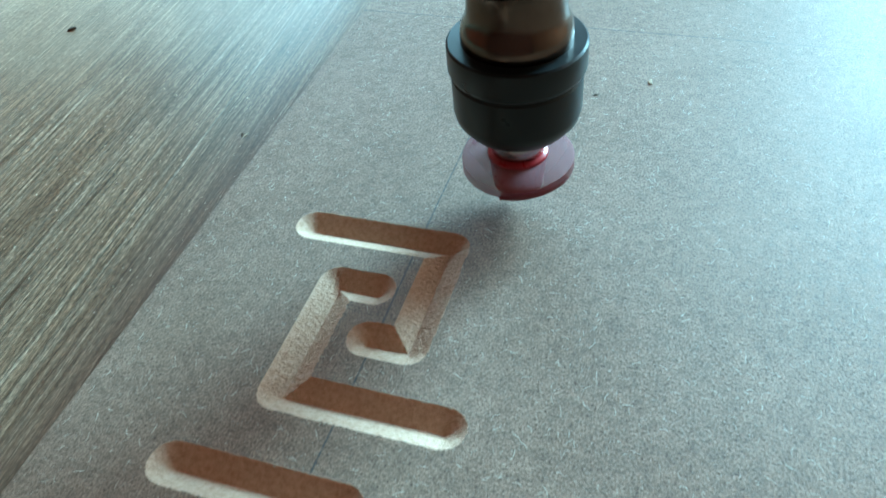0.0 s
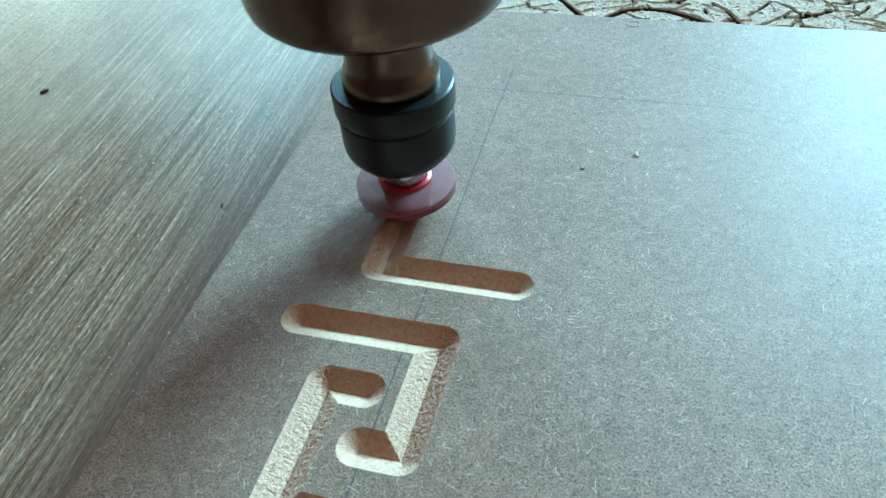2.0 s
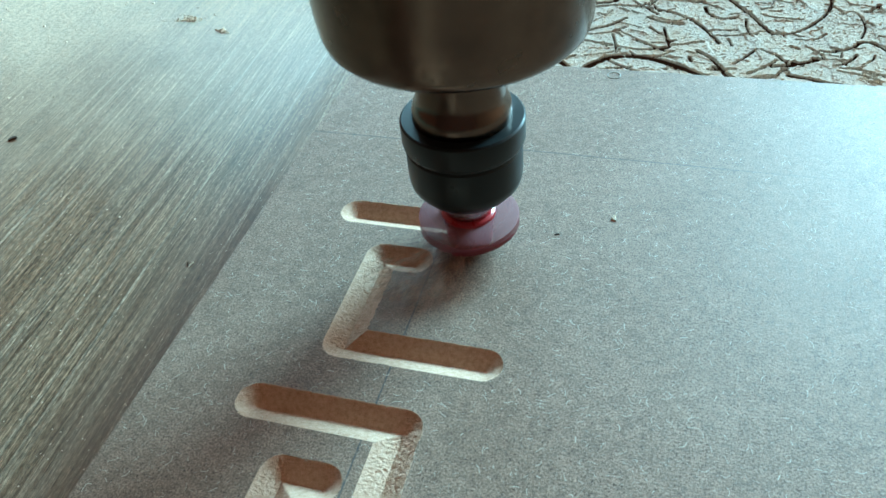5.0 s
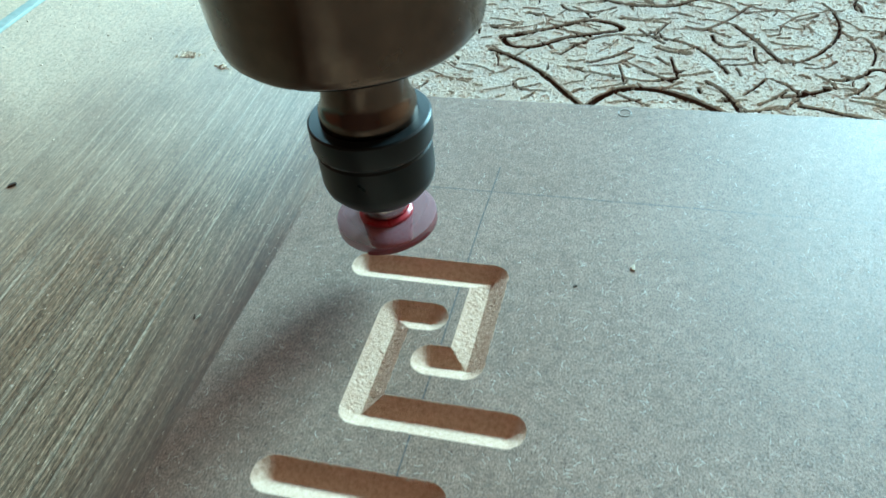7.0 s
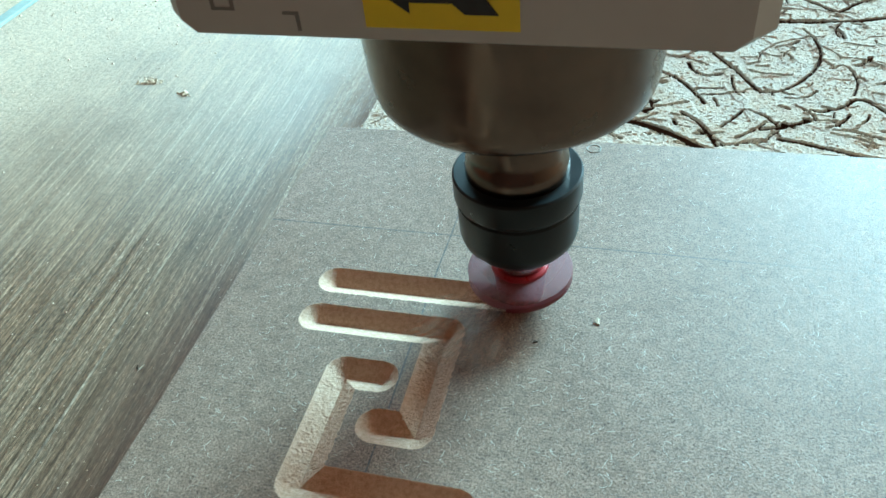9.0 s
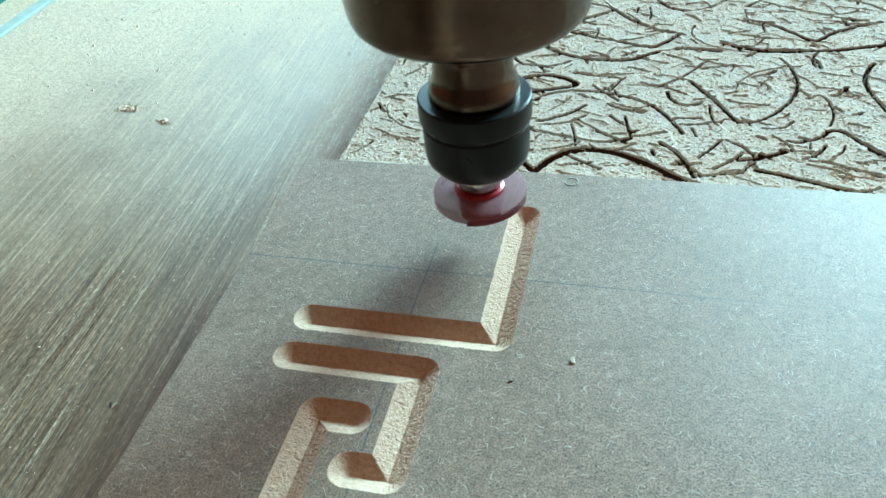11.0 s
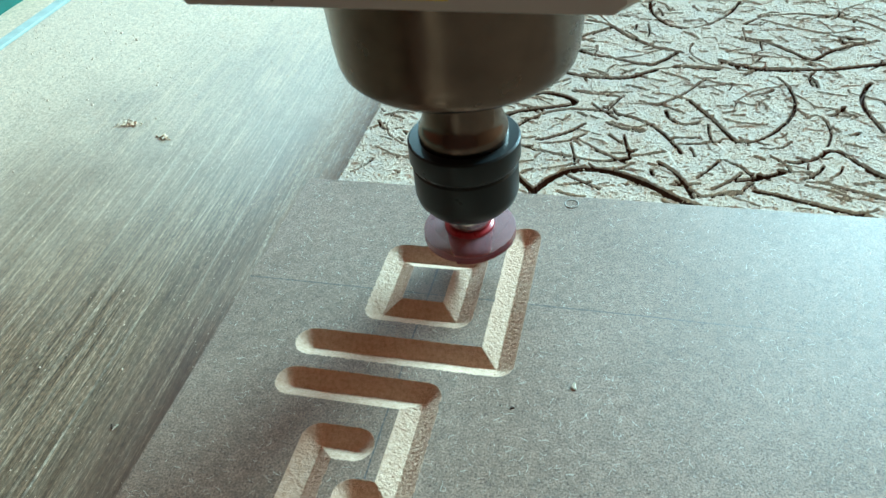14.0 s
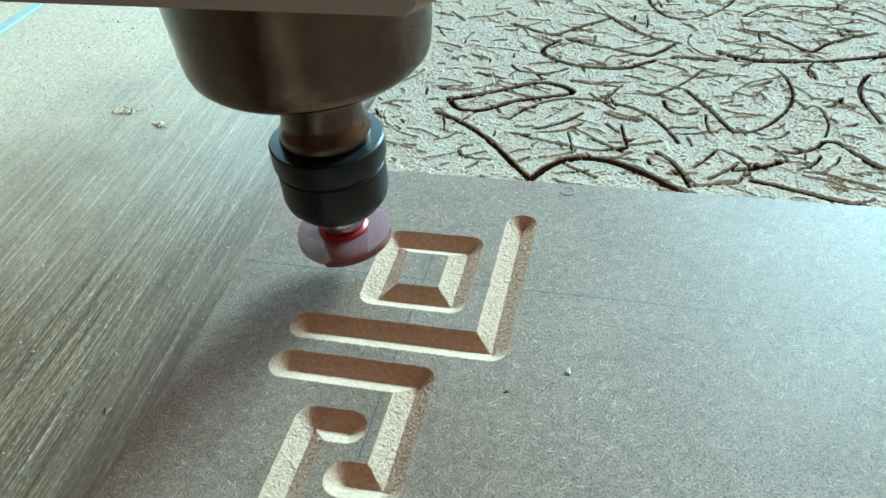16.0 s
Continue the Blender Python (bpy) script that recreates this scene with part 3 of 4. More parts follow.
def workpiece():
    board = tagged(new("mdf_board"), "grey-brown MDF board with a meander of V-grooves and pencil guide lines", "board")
    step = 0.26
    xs, ys = np.arange(-36.0, 32.0, step), np.arange(-206.0, 36.0, step)
    X, Y = np.meshgrid(xs, ys, indexing="ij")
    Z = np.zeros(X.shape)
    owner, along = np.full(X.shape, -1), np.zeros(X.shape)
    fray = (value_noise(X, Y, 0.55, 31) - 0.5) * 0.16
    coarse = 0.6 * value_noise(X, Y, 0.36, 32) + 0.4 * value_noise(X, Y, 0.8, 33)
    for k, points in enumerate([*DONE, *[p for p, _ in TIMED]]):
        for (a, b) in zip(points, points[1:]):
            d, _, _ = to_polyline(X, Y, [a, b])
            leg = abs(a[0] - b[0]) < 0.01
            depth = np.maximum(0, HALF + fray - d) * SLOPE
            pits = ((coarse - 0.5) * 0.28 - 0.8 * np.clip(0.28 - value_noise(X, Y, 0.46, 34), 0, 1)) if leg else (coarse - 0.5) * 0.06
            Z = np.minimum(Z, -np.where(depth > 0.25, depth - pits * np.clip(depth / 0.8, 0, 1), depth))
        if k >= len(DONE):
            d, s, _ = to_polyline(X, Y, points)
            mine = (d < HALF + 0.4) & (owner < 0)
            owner = np.where(mine, k - len(DONE), owner)
            along = np.where(mine, s, along)
    nx, ny = X.shape
    quads = grid_faces(nx, ny)
    zf = Z.ravel()
    low = zf[quads].min(1)
    verts = np.stack([X, Y, Z], 2).reshape(-1, 3)
    board_verts, faces, index = verts.tolist(), quads.tolist(), (low < -0.06).astype(int).tolist()
    x0, x1, y0, y1 = xs[0], xs[-1], ys[0], ys[-1]
    for ax, bx, ay, by in ((EDGE_X, RIGHT_X, NEAR_Y, y0), (EDGE_X, x0, y0, y1), (x1, RIGHT_X, y0, y1), (EDGE_X, RIGHT_X, y1, FAR_Y)):
        n = len(board_verts)
        board_verts += [(ax, ay, 0), (bx, ay, 0), (bx, by, 0), (ax, by, 0)]
        faces.append([n, n + 1, n + 2, n + 3])
        index.append(0)
    n = len(board_verts)
    ring = ((EDGE_X, NEAR_Y), (RIGHT_X, NEAR_Y), (RIGHT_X, FAR_Y), (EDGE_X, FAR_Y))
    board_verts += [(x, y, 0) for x, y in ring] + [(x, y, -THICK) for x, y in ring]
    for i in range(4):
        j = (i + 1) % 4
        faces.append([n + i, n + 4 + i, n + 4 + j, n + j])
        index.append(1)
    faces.append([n + 7, n + 6, n + 5, n + 4])
    index.append(1)
    new("panel", mesh_of("panel", board_verts, faces, [MDF, CUT], index)).parent = board

    # waste standing in each cut: short pieces that sink inside the board in turn
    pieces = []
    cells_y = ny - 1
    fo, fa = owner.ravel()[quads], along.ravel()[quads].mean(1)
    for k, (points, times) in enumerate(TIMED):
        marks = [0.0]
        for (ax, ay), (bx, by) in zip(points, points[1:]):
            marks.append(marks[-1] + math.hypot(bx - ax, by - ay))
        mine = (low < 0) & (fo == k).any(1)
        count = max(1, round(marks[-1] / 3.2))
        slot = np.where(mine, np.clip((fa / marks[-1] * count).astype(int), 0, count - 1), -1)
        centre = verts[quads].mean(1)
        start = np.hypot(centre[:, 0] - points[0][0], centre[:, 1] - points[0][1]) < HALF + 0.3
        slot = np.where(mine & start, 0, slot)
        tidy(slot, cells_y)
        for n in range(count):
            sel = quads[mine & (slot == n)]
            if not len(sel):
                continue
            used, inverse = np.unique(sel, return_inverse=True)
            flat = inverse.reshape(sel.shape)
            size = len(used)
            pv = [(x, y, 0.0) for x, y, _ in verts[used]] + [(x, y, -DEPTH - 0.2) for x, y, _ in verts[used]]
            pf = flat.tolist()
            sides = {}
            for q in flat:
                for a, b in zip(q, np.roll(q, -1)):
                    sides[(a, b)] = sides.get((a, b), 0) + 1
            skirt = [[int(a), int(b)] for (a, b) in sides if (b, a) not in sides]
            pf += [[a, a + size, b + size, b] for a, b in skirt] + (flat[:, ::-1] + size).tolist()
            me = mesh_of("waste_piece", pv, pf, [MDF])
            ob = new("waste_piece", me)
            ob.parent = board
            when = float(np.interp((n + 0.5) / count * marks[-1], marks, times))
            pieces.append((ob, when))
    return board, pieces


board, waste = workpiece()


def hair(verts, faces, rng, x, y, z, length, width, rise=0.0, turn=None):
    """One bent thread, four short flat lengths."""
    a, bend = rng.uniform(0, 6.283) if turn is None else turn, rng.gauss(0, 0.35)
    n = len(verts)
    for i in range(5):
        w = width * (0.6 if i in (0, 4) else 1.0)
        nx, ny = -math.sin(a) * w / 2, math.cos(a) * w / 2
        verts += [(x - nx, y - ny, z), (x + nx, y + ny, z)]
        a += bend
        x, y, z = x + length / 4 * math.cos(a), y + length / 4 * math.sin(a), z + rise * length / 4 * (1 if i < 2 else -1)
    faces += [(n + 2 * i, n + 2 * i + 2, n + 2 * i + 3, n + 2 * i + 1) for i in range(4)]


def clear_of_cuts(x, y, margin):
    for points in [*DONE, *[p for p, _ in TIMED]]:
        for (ax, ay), (bx, by) in zip(points, points[1:]):
            if min(ax, bx) - margin < x < max(ax, bx) + margin and min(ay, by) - margin < y < max(ay, by) + margin:
                return False
    return True


def face_fibres(count, seed, material, lengths, widths, name, label):
    rng = random.Random(seed)
    verts, faces = [], []
    while count:
        x, y = rng.uniform(EDGE_X + 2, 150), rng.uniform(-205, FAR_Y - 2)
        if not clear_of_cuts(x, y, HALF + 1.2):
            continue
        hair(verts, faces, rng, x, y, 0.03, rng.uniform(*lengths), rng.uniform(*widths))
        count -= 1
    return tagged(new(name, mesh_of(name, verts, faces, [material])), label, "fibres", "", "stuff")


face_fibres(2600, 41, FIBRE, (0.6, 2.6), (0.06, 0.12), "pale_fibres", "fine pale wood fibres pressed in the MDF face")
face_fibres(3800, 42, DARKFIBRE, (0.3, 0.9), (0.12, 0.28), "dark_fibres", "fine dark flecks in the MDF face")


def edge_fuzz():
    """Pale hairs left standing along the rims of the finished grooves."""
    rng = random.Random(43)
    verts, faces = [], []
    for points in DONE:
        for (ax, ay), (bx, by) in zip(points, points[1:]):
            length = math.hypot(bx - ax, by - ay)
            ux, uy = (bx - ax) / length, (by - ay) / length
            for _ in range(int(length * 0.7)):
                s, side = rng.uniform(3, length - 3) if length > 8 else length / 2, rng.choice((-1, 1))
                hair(verts, faces, rng, ax + ux * s - uy * side * HALF, ay + uy * s + ux * side * HALF, 0.02, rng.uniform(0.4, 1.1), 0.07, 0.4)
    return tagged(new("groove_fuzz", mesh_of("groove_fuzz", verts, faces, [FIBRE])), "pale fuzz along the groove rims", "fibres", "", "stuff")


edge_fuzz()


def bed_crumbs():
    """Sawdust, shavings and torn fibres lying on the scored bed."""
    rng = random.Random(44)
    verts, faces = [], []
    for _ in range(9000):
        i, j = rng.randrange(len(BED_XS)), int(len(BED_YS) * rng.random() ** 1.2)
        x, y, z = BED_XS[i], BED_YS[min(j, len(BED_YS) - 1)], BED_HEIGHT[i, min(j, len(BED_YS) - 1)]
        if rng.random() < 0.45:
            hair(verts, faces, rng, x, y, z + 0.1, rng.uniform(0.8, 3.2), rng.uniform(0.1, 0.28), 0.5)
        else:
            n, s = len(verts), rng.uniform(0.18, 0.55)
            verts += [(x - s * rng.uniform(0.6, 1.4), y - s, z - 0.1), (x + s * rng.uniform(0.6, 1.4), y - s * 0.7, z - 0.1), (x + s * 0.3, y + s * rng.uniform(0.7, 1.5), z - 0.1), (x, y, z + s * rng.uniform(0.6, 1.3))]
            faces += [(n, n + 1, n + 3), (n + 1, n + 2, n + 3), (n + 2, n, n + 3)]
    return tagged(new("bed_sawdust", mesh_of("bed_sawdust", verts, faces, [DUST])), "loose sawdust and torn fibres on the spoilboard", "sawdust", "", "stuff")


bed_crumbs()


def table_grains():
    """Single grains of sawdust glinting on the table board, thicker towards the rail."""
    rng = random.Random(45)
    verts, faces = [], []
    count = 0
    while count < 5200:
        x, y = rng.uniform(-304, -58), rng.uniform(-120, 330)
        thick = min(1, max(0, (y * 1.0 - x * 0.8 - 130) / 260))
        if rng.random() > 0.25 + 0.75 * thick:
            continue
        n, s = len(verts), rng.uniform(0.10, 0.26) * (1.7 if rng.random() < 0.06 else 1.0) * (1 + 1.0 * thick * rng.random() ** 2)
        verts += [(x - s * rng.uniform(0.6, 1.6), y - s, TABLE_Z), (x + s, y - s * 0.7, TABLE_Z), (x + s * 0.3, y + s * rng.uniform(0.8, 1.8), TABLE_Z), (x, y, TABLE_Z + s * rng.uniform(0.7, 1.3))]
        faces += [(n, n + 1, n + 3), (n + 1, n + 2, n + 3), (n + 2, n, n + 3)]
        count += 1
    return tagged(new("table_sawdust", mesh_of("table_sawdust", verts, faces, [DUST])), "scattered grains of sawdust on the table board", "sawdust", "", "stuff")


table_grains()


# ---- small things on the boards ----
def ring_mark():
    bm = lathe([(2.3, 0.0), (2.3, 0.12), (1.95, 0.16), (1.9, 0.0)], 40)
    ob = part("dowel_mark", bm, GREYFIBRE, None)
    ob.matrix_world = pose(35.6 * MM, 47.3 * MM, 0.0)
    return tagged(ob, "small pale round plug mark near the edge of the MDF", "mark")


ring_mark()


def splinter(name, at, length, width, tilt, turn, material, label):
    bm = bmesh.new()
    n = 6
    rows = []
    for i in range(n + 1):
        s = i / n
        w = width * (0.4 + 0.8 * math.sin(math.pi * (0.12 + 0.8 * s)))
        bend = 0.35 * width * math.sin(3.0 * s)
        rows.append([bm.verts.new(((s - 0.1) * length * MM, (bend + dy * w) * MM, dz * width * 0.4 * MM)) for dy, dz in ((-0.5, 0), (0.5, 0), (0.35, 1), (-0.35, 1))])
    for a, b in zip(rows, rows[1:]):
        for i in range(4):
            bm.faces.new((a[i], a[(i + 1) % 4], b[(i + 1) % 4], b[i]))
    bm.faces.new(rows[0]), bm.faces.new(rows[-1][::-1])
    ob = part(name, bm, material, None)
    ob.matrix_world = pose(at[0] * MM, at[1] * MM, at[2] * MM, 0, tilt, turn)
    return tagged(ob, label, "chip")


splinter("wood_chip", (44.4, -27.9, 0.0), 1.7, 1.0, -16, 100, CHIP, "pale curled wood chip standing on the MDF")
splinter("dark_crumb", (29.6, -36.4, 0.0), 1.1, 0.6, 0, 20, DARKCHIP, "tiny dark crumb on the MDF")
splinter("dark_crumb", (27.0, -36.0, 0.0), 0.5, 0.3, 0, 50, DARKCHIP, "tiny dark crumb on the MDF")
splinter("wood_chip", (-89.0, -42.0, TABLE_Z), 2.4, 0.5, -12, 60, CHIP, "pale splinter of wood on the table board")
splinter("wood_chip", (-89.2, -41.8, TABLE_Z), 1.9, 0.6, -20, 120, DARKCHIP, "dark splinter of wood on the table board")
splinter("wood_chip", (-203.0, 12.0, TABLE_Z), 3.6, 1.8, -8, 30, DARKCHIP, "dark wood chip on the table board")


def dust_heap(name, x, y, spread, count, seed, label):
    rng = random.Random(seed)
    bm = bmesh.new()
    for _ in range(count):
        a, d = rng.uniform(0, 6.283), abs(rng.gauss(0, 0.5)) * spread
        cx, cy = x + d * 1.6 * math.cos(a), y + d * 0.7 * math.sin(a)
        s = 0.7 * rng.uniform(0.35, 1.3) * (1.2 - min(1, d / spread))  + 0.2
        m = Matrix.Translation((cx * MM, cy * MM, (TABLE_Z + s * 0.3) * MM)) @ Euler((rng.uniform(-1, 1), rng.uniform(-1, 1), rng.uniform(0, 6))).to_matrix().to_4x4() @ Matrix.Diagonal((s * 1.8 * MM, s * 0.8 * MM, s * 0.7 * MM, 1))
        bmesh.ops.create_icosphere(bm, subdivisions=1, radius=1, matrix=m)
    return tagged(part(name, bm, DUST, None), label, "sawdust", "", "stuff")


dust_heap("sawdust_heap", -180.0, 121.0, 6.5, 34, 3, "loose heap of pale wood shavings on the table board")
dust_heap("sawdust_heap", -157.0, 111.5, 3.4, 20, 4, "small heap of wood shavings on the table board")


# ---- the spindle with collet nut and cutter ----
def spindle():
    """Origin at the cutter's tip."""
    top = tagged(new("router_spindle"), "square air-cooled router spindle with black collet nut and spinning red V-cutter", "router spindle")
    cutter = part("cutter", lathe([(0, 0.0), (3.0, 1.75), (6.0, 3.6), (6.6, 10.0), (7.2, 12.6), (7.0, 13.4), (6.3, 13.9), (0, 13.9)]), RED, top, "red lacquered V-cutter body")
    sharp(cutter)
    veil = part("spinning_disc", lathe([(6.3, 12.8), (12.4, 12.4), (13.2, 11.9)]), VEIL, cutter, "cutter wings blurred to a clear pink disc")
    rim = part("spinning_rim", lathe([(13.2, 11.9), (13.2, 9.2), (6.2, 3.7)]), VEIL_EDGE, cutter, "cutter edges blurred to a dark red rim")
    # curved wedges standing in for the dark blur crescents climbing round the rim
    for turn in (-95, 85):
        bm = bmesh.new()
        rows = []
        for i in range(13):
            k = i / 12
            a, tall = radians(turn + 78 * k), 0.5 + 1.5 * math.sin(math.pi * min(1, 0.25 + 0.75 * k))
            z = 8.6 + 1.2 * k
            rows.append([bm.verts.new((r * MM * math.cos(a), r * MM * math.sin(a), (z + dz) * MM)) for r, dz in ((12.2, 0), (13.35, 0), (13.35, tall * 0.7), (12.2, tall * 0.7))])
        for a, b in zip(rows, rows[1:]):
            for i in range(4):
                bm.faces.new((a[i], a[(i + 1) % 4], b[(i + 1) % 4], b[i]))
        bm.faces.new(rows[0]), bm.faces.new(rows[-1][::-1])
        part("rim_crescent", bm, CRESCENT, cutter, "dark red crescent left by the blurred wings")
    part("shank", lathe([(0, 13.9), (5.8, 13.9), (6.1, 14.5), (6.1, 22.0), (0, 22.0)]), BRIGHT, cutter, "bright steel shank")
    nut = part("collet_nut", lathe([(0, 21.0), (10.0, 21.0), (11.8, 21.6), (13.8, 24.2), (14.3, 26.4), (14.3, 34.6), (13.95, 35.0), (13.95, 35.4), (14.5, 35.8),
                                    (14.95, 36.8), (14.95, 42.2), (14.5, 42.6), (10.5, 42.7)], 96), BLACK, top, "black collet nut")
    sharp(nut)
    shaft = part("shaft", lathe([(0, 40.0), (11.4, 41.2), (11.9, 42.7), (11.9, 44.4), (11.6, 46.4), (11.0, 47.4), (10.4, 49.4), (10.2, 54.0), (10.5, 55.6), (11.0, 56.4), (11.0, 64.6), (0, 64.6)]), STEEL, top, "brownish steel spindle nose")
    sharp(shaft)
    cap = part("end_cap", lathe([(0, 63.8), (16.0, 63.8), (25.2, 64.3), (27.4, 65.1), (28.7, 66.5), (29.3, 68.6), (29.8, 73.0), (31.0, 97.0), (0, 97.0)], 96), STEEL, top, "dull steel end cap")
    sharp(cap, 40)
    bm = bmesh.new()
    w, d, c = 45.6, 41.0, 3.2
    outline = [(-w, -d + c), (-w + c, -d), (w - c, -d), (w, -d + c), (w, d - c), (w - c, d), (-w + c, d), (-w, d - c)]
    side = -2.5
    shape = [(94.6, 2.2), (96.6, 0.0), (260.0, 0.0)]
    rings = [[bm.verts.new(((x + side - math.copysign(k, x)) * MM, (y - (math.copysign(k, y) if abs(x) > w - 0.1 else 0)) * MM, z * MM)) for x, y in outline] for z, k in shape]
    for a, b in zip(rings, rings[1:]):
        for i in range(8):
            j = (i + 1) % 8
            bm.faces.new((a[i], a[j], b[j], b[i]))
    bm.faces.new(rings[0][::-1]), bm.faces.new(rings[-1])
    housing = part("motor_housing", bm, SILVER, top, "pale grey painted square motor housing")
    sticker = part("sticker", block(-14.0, 9.0, -41.25, -40.9, 96.6, 108.0, 0.05), YELLOW, housing, "yellow sticker with a black arrow")
    arrow = bmesh.new()
    shape = [(-10.6, 0), (-7.0, 3.0), (-7.0, 1.1), (-0.6, 1.1), (1.2, 3.0), (6.0, 3.0), (4.2, 0), (6.0, -3.0), (1.2, -3.0), (-0.6, -1.1), (-7.0, -1.1), (-7.0, -3.0)]
    front = [arrow.verts.new((x * MM, -41.45 * MM, (101.6 + 0.85 * z) * MM)) for x, z in shape]
    back = [arrow.verts.new((x * MM, -41.2 * MM, (101.6 + 0.85 * z) * MM)) for x, z in shape]
    arrow.faces.new(front), arrow.faces.new(back[::-1])
    for i in range(len(shape)):
        j = (i + 1) % len(shape)
        arrow.faces.new((front[i], front[j], back[j], back[i]))
    part("arrow", arrow, INK, sticker, "black arrow")
    # worn marks that cannot be read, as plain bars
    for x0, x1, z0, z1 in ((-34.6, -30.6, 104.0, 104.7), (-34.6, -33.9, 104.7, 107.4), (-31.3, -30.6, 104.7, 107.4), (-34.6, -30.6, 107.4, 108.1),
                           (-34.6, -30.6, 110.0, 110.7), (-34.6, -33.9, 110.7, 114.0), (-31.3, -30.6, 110.7, 114.0),
                           (-22.8, -20.2, 103.4, 104.1), (-20.8, -20.2, 99.9, 103.4)):
        part("worn_mark", block(x0 - 4.4, x1 - 4.4, -41.12, -40.95, 95.6 + 0.72 * (z0 - 99.9), 95.6 + 0.72 * (z1 - 99.9)), GREYINK, housing)
    return top


tool = spindle()

# seconds, x, y and lift above the cutting depth, in millimetres
TOOL = [
    (0.0, 19.0, -83.0, 4.4), (0.3, 20.2, -83.4, 2.6), (0.5, 20.7, -83.4, 1.0), (0.62, 20.7, -83.4, 0.0), (0.75, 14.8, -83.4, 0.0), (1.0, 3.7, -83.4, 0.0), (1.38, -12.4, -83.4, 0.0), (1.46, -13.4, -82.4, 0.0), (1.54, -14.0, -79.0, 0.0),
    (1.72, -14.1, -72.5, 0.0), (2.0, -13.7, -59.5, 0.0), (2.12, -13.6, -54.5, 0.0), (2.2, -12.4, -53.0, 0.0), (2.5, -4.6, -52.9, 0.0), (2.6, -5.0, -52.9, 1.0), (3.0, -7.2, -52.5, 8.2), (3.5, -26.6, -36.6, 5.2), (3.8, -27.4, -36.4, 1.5),
    (3.93, -27.2, -36.4, 0.0), (4.0, -25.4, -36.4, 0.0), (4.2, -17.8, -36.4, 0.0), (4.75, 6.0, -36.4, 0.0), (4.86, 7.5, -38.0, 0.0), (5.5, 7.5, -64.5, 0.0), (5.6, 6.5, -66.6, 0.0), (5.79, -1.4, -66.6, 0.0), (5.9, -1.4, -66.6, 1.0), (6.3, -2.0, -65.5, 7.8),
    (6.5, -5.0, -59.4, 8.9), (7.0, -20.2, -34.2, 8.6), (7.3, -27.0, -23.0, 6.0), (7.5, -27.2, -22.5, 2.2), (7.68, -27.2, -22.5, 0.0), (7.8, -22.5, -22.5, 0.0), (8.0, -14.8, -22.5, 0.0), (8.5, 6.4, -22.5, 0.0), (8.86, 21.2, -22.5, 0.0), (8.94, 23.4, -21.6, 0.0),
    (9.2, 23.7, -11.8, 0.0), (10.1, 23.7, 25.0, 0.0), (10.22, 23.7, 28.4, 0.0), (10.35, 23.7, 28.4, 1.5), (10.7, 21.0, 26.0, 8.0), (11.1, 10.5, 16.5, 7.0), (11.3, 9.6, 15.8, 2.5), (11.5, 9.6, 15.8, 0.3), (11.6, 8.6, 15.8, 0.0),
    (12.0, -7.2, 15.8, 0.0), (12.12, -11.3, 15.2, 0.0), (12.5, -11.9, -1.0, 0.0), (12.68, -11.2, -7.2, 0.0), (13.0, 2.7, -7.4, 0.0), (13.2, 9.4, -6.8, 0.0), (13.5, 9.6, 6.5, 0.0), (13.76, 9.6, 15.8, 0.0), (14.0, 9.4, 16.2, 4.0),
    (14.2, 8.0, 15.4, 9.4), (14.5, -1.0, 14.8, 8.6), (14.8, -14.5, 18.0, 10.5), (15.0, -21.6, 20.4, 12.2), (15.2, -22.8, 20.5, 8.0), (15.5, -22.9, 20.0, 4.6), (15.75, -22.6, 11.0, 4.0), (16.0, -23.0, 3.0, 4.7),
]


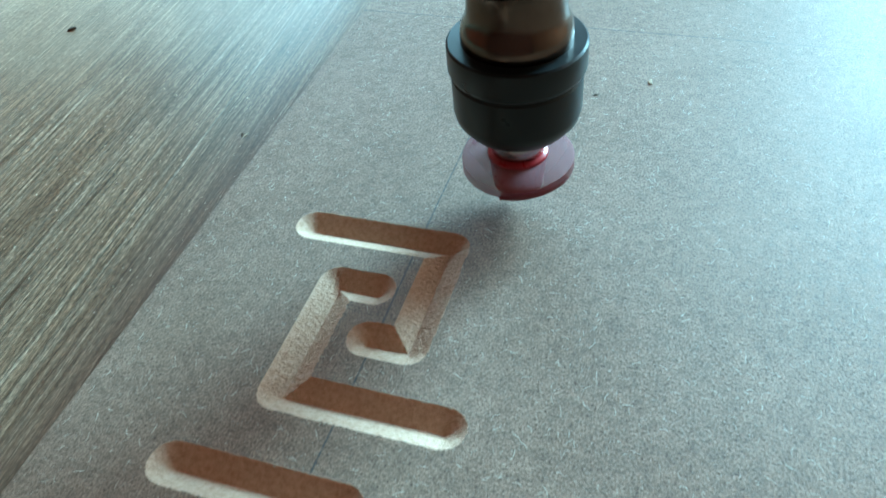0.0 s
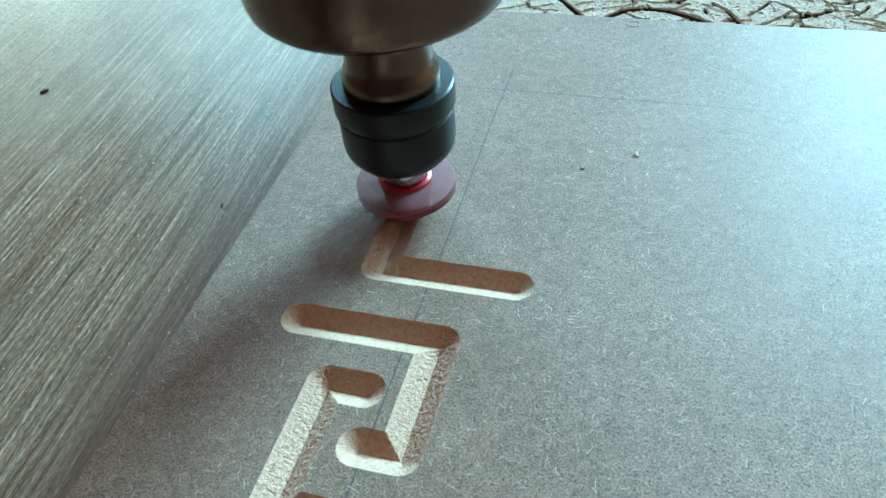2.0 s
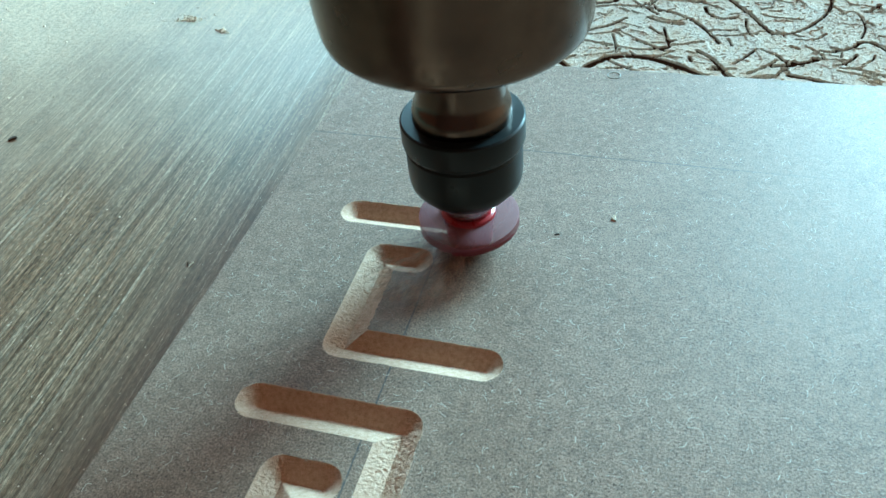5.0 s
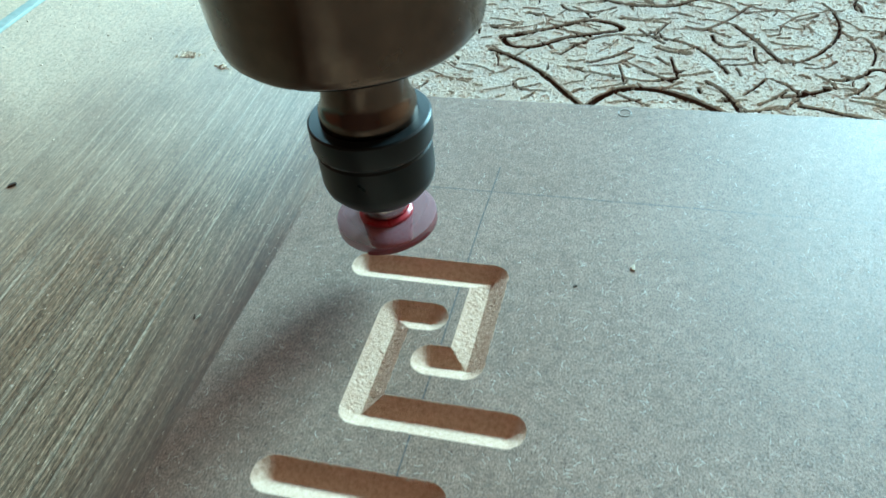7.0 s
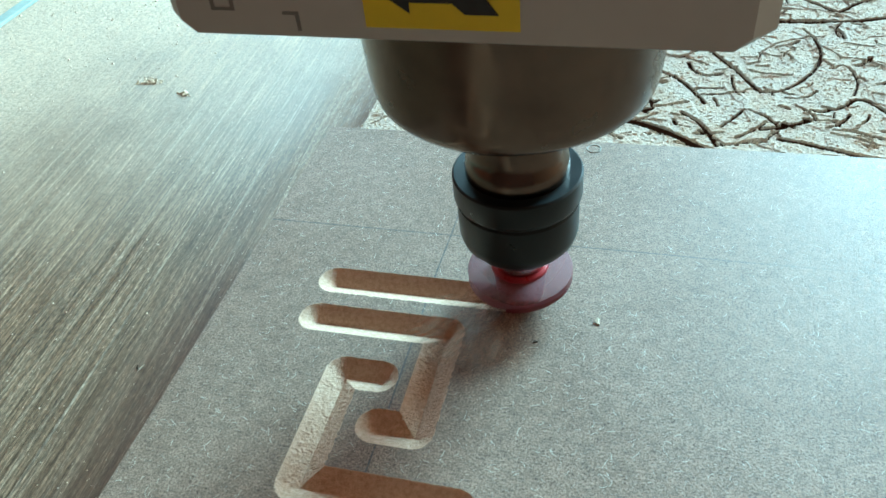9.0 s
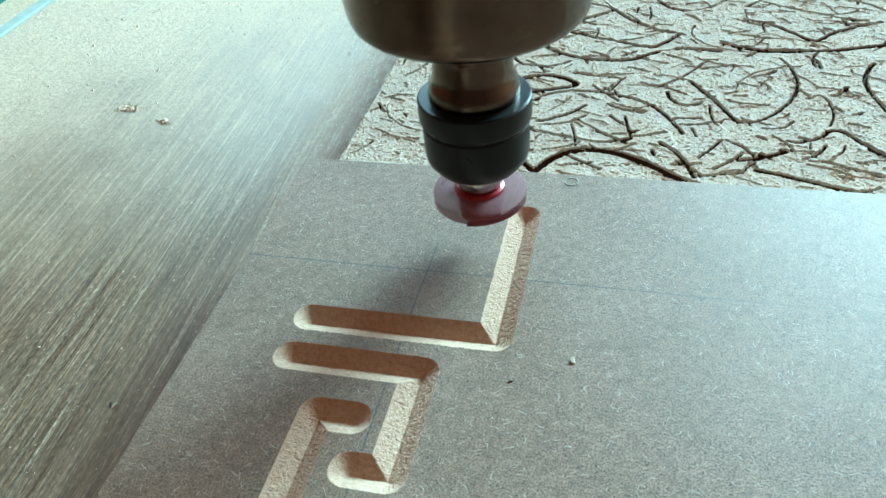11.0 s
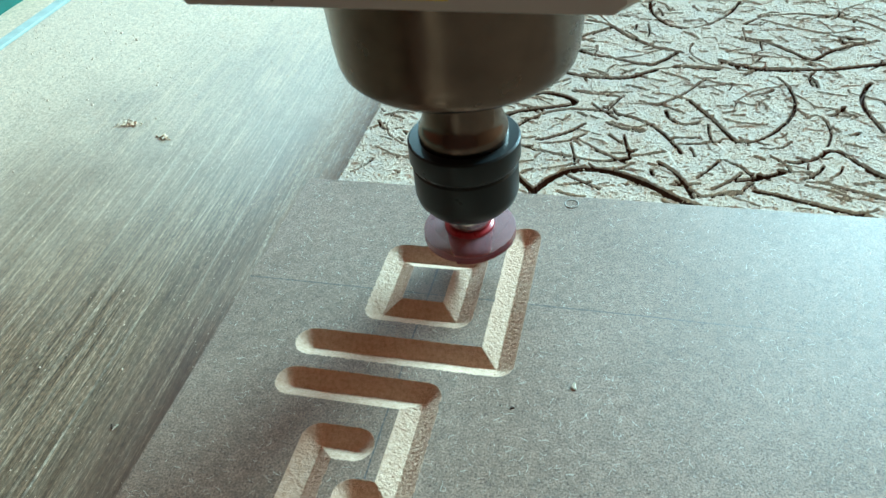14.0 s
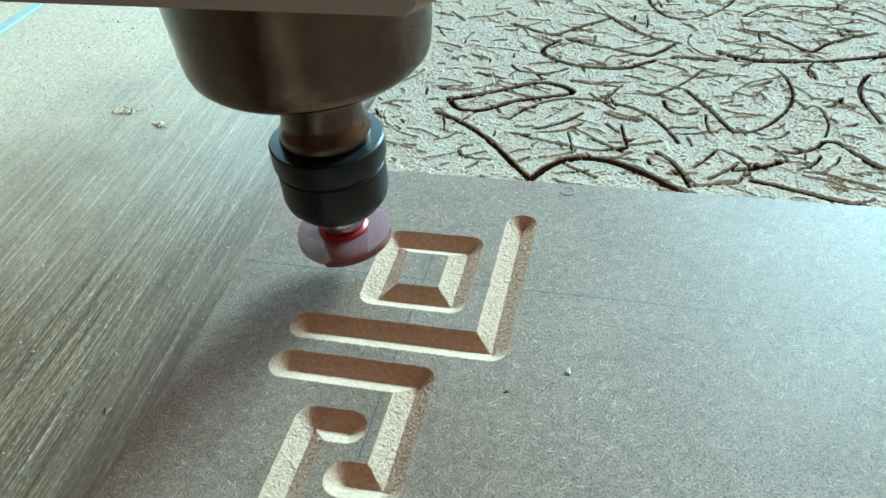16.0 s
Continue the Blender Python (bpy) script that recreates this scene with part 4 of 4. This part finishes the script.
def chip_spray():
    """Chips thrown from the cut towards the near side, each a thin smeared streak."""
    rng = random.Random(51)
    verts, faces = [], []
    for _ in range(230):
        d = 30 * rng.random() ** 0.8
        a = -2.02 + rng.gauss(0, 0.30)
        x, y = d * math.cos(a) + rng.gauss(0, 2.2), d * math.sin(a) + rng.gauss(0, 1.0)
        z = 0.6 + abs(rng.gauss(0, 0.6 + 2.6 * math.sin(math.pi * min(1, d / 34))))
        length, w = rng.uniform(4.0, 8.0), rng.uniform(0.7, 1.4)
        n, c, e = len(verts), math.cos(a) * length / 2, math.sin(a) * length / 2
        px, py = -math.sin(a) * w, math.cos(a) * w
        lift = rng.uniform(-0.12, 0.18) * length
        verts += [(x - c, y - e, z), (x + px, y + py, z + 0.1), (x + c, y + e, max(0.3, z + lift)), (x - px, y - py, z - 0.1)]
        faces.append((n, n + 1, n + 2, n + 3))
    return tagged(new("flying_chips", mesh_of("flying_chips", verts, faces, [SPRAY])), "brown wood chips thrown off the cutter, blurred by speed", "chips", "", "stuff")


spray = chip_spray()
CUTTING = [(0.62, 2.50), (3.95, 5.79), (7.70, 10.20), (11.58, 13.76)]


def spray_rows():
    """The chips follow the cutter while it cuts and lie sunk in the board between the cuts."""
    at = lambda t: [float(np.interp(t, [r[0] for r in TOOL], [r[q] for r in TOOL])) * MM for q in (1, 2)]
    rows = [(0.0, pose(*at(0.62), -0.0135))]
    for a, b in CUTTING:
        rows += [(a - 0.06, pose(*at(a), -0.0135)), (a + 0.06, pose(*at(a + 0.06), 0.0))]
        rows += [(t, pose(*at(t), 0.0)) for t in (r[0] for r in TOOL) if a + 0.1 < t < b - 0.1]
        rows += [(b - 0.04, pose(*at(b - 0.04), 0.0)), (b + 0.08, pose(*at(b), -0.0135))]
    return rows + [(16.0, pose(*at(13.76), -0.0135))]


LEAN = 0.5  # the spindle leans by half a degree


def motions():
    walk(tool, [(t, pose(x * MM, y * MM, (lift - 2.72) * MM, 0, LEAN)) for t, x, y, lift in TOOL])
    walk(spray, spray_rows())
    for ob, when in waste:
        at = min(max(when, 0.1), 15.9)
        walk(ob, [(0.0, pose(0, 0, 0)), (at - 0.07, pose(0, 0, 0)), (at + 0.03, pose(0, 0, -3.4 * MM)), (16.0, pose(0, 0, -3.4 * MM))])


motions()
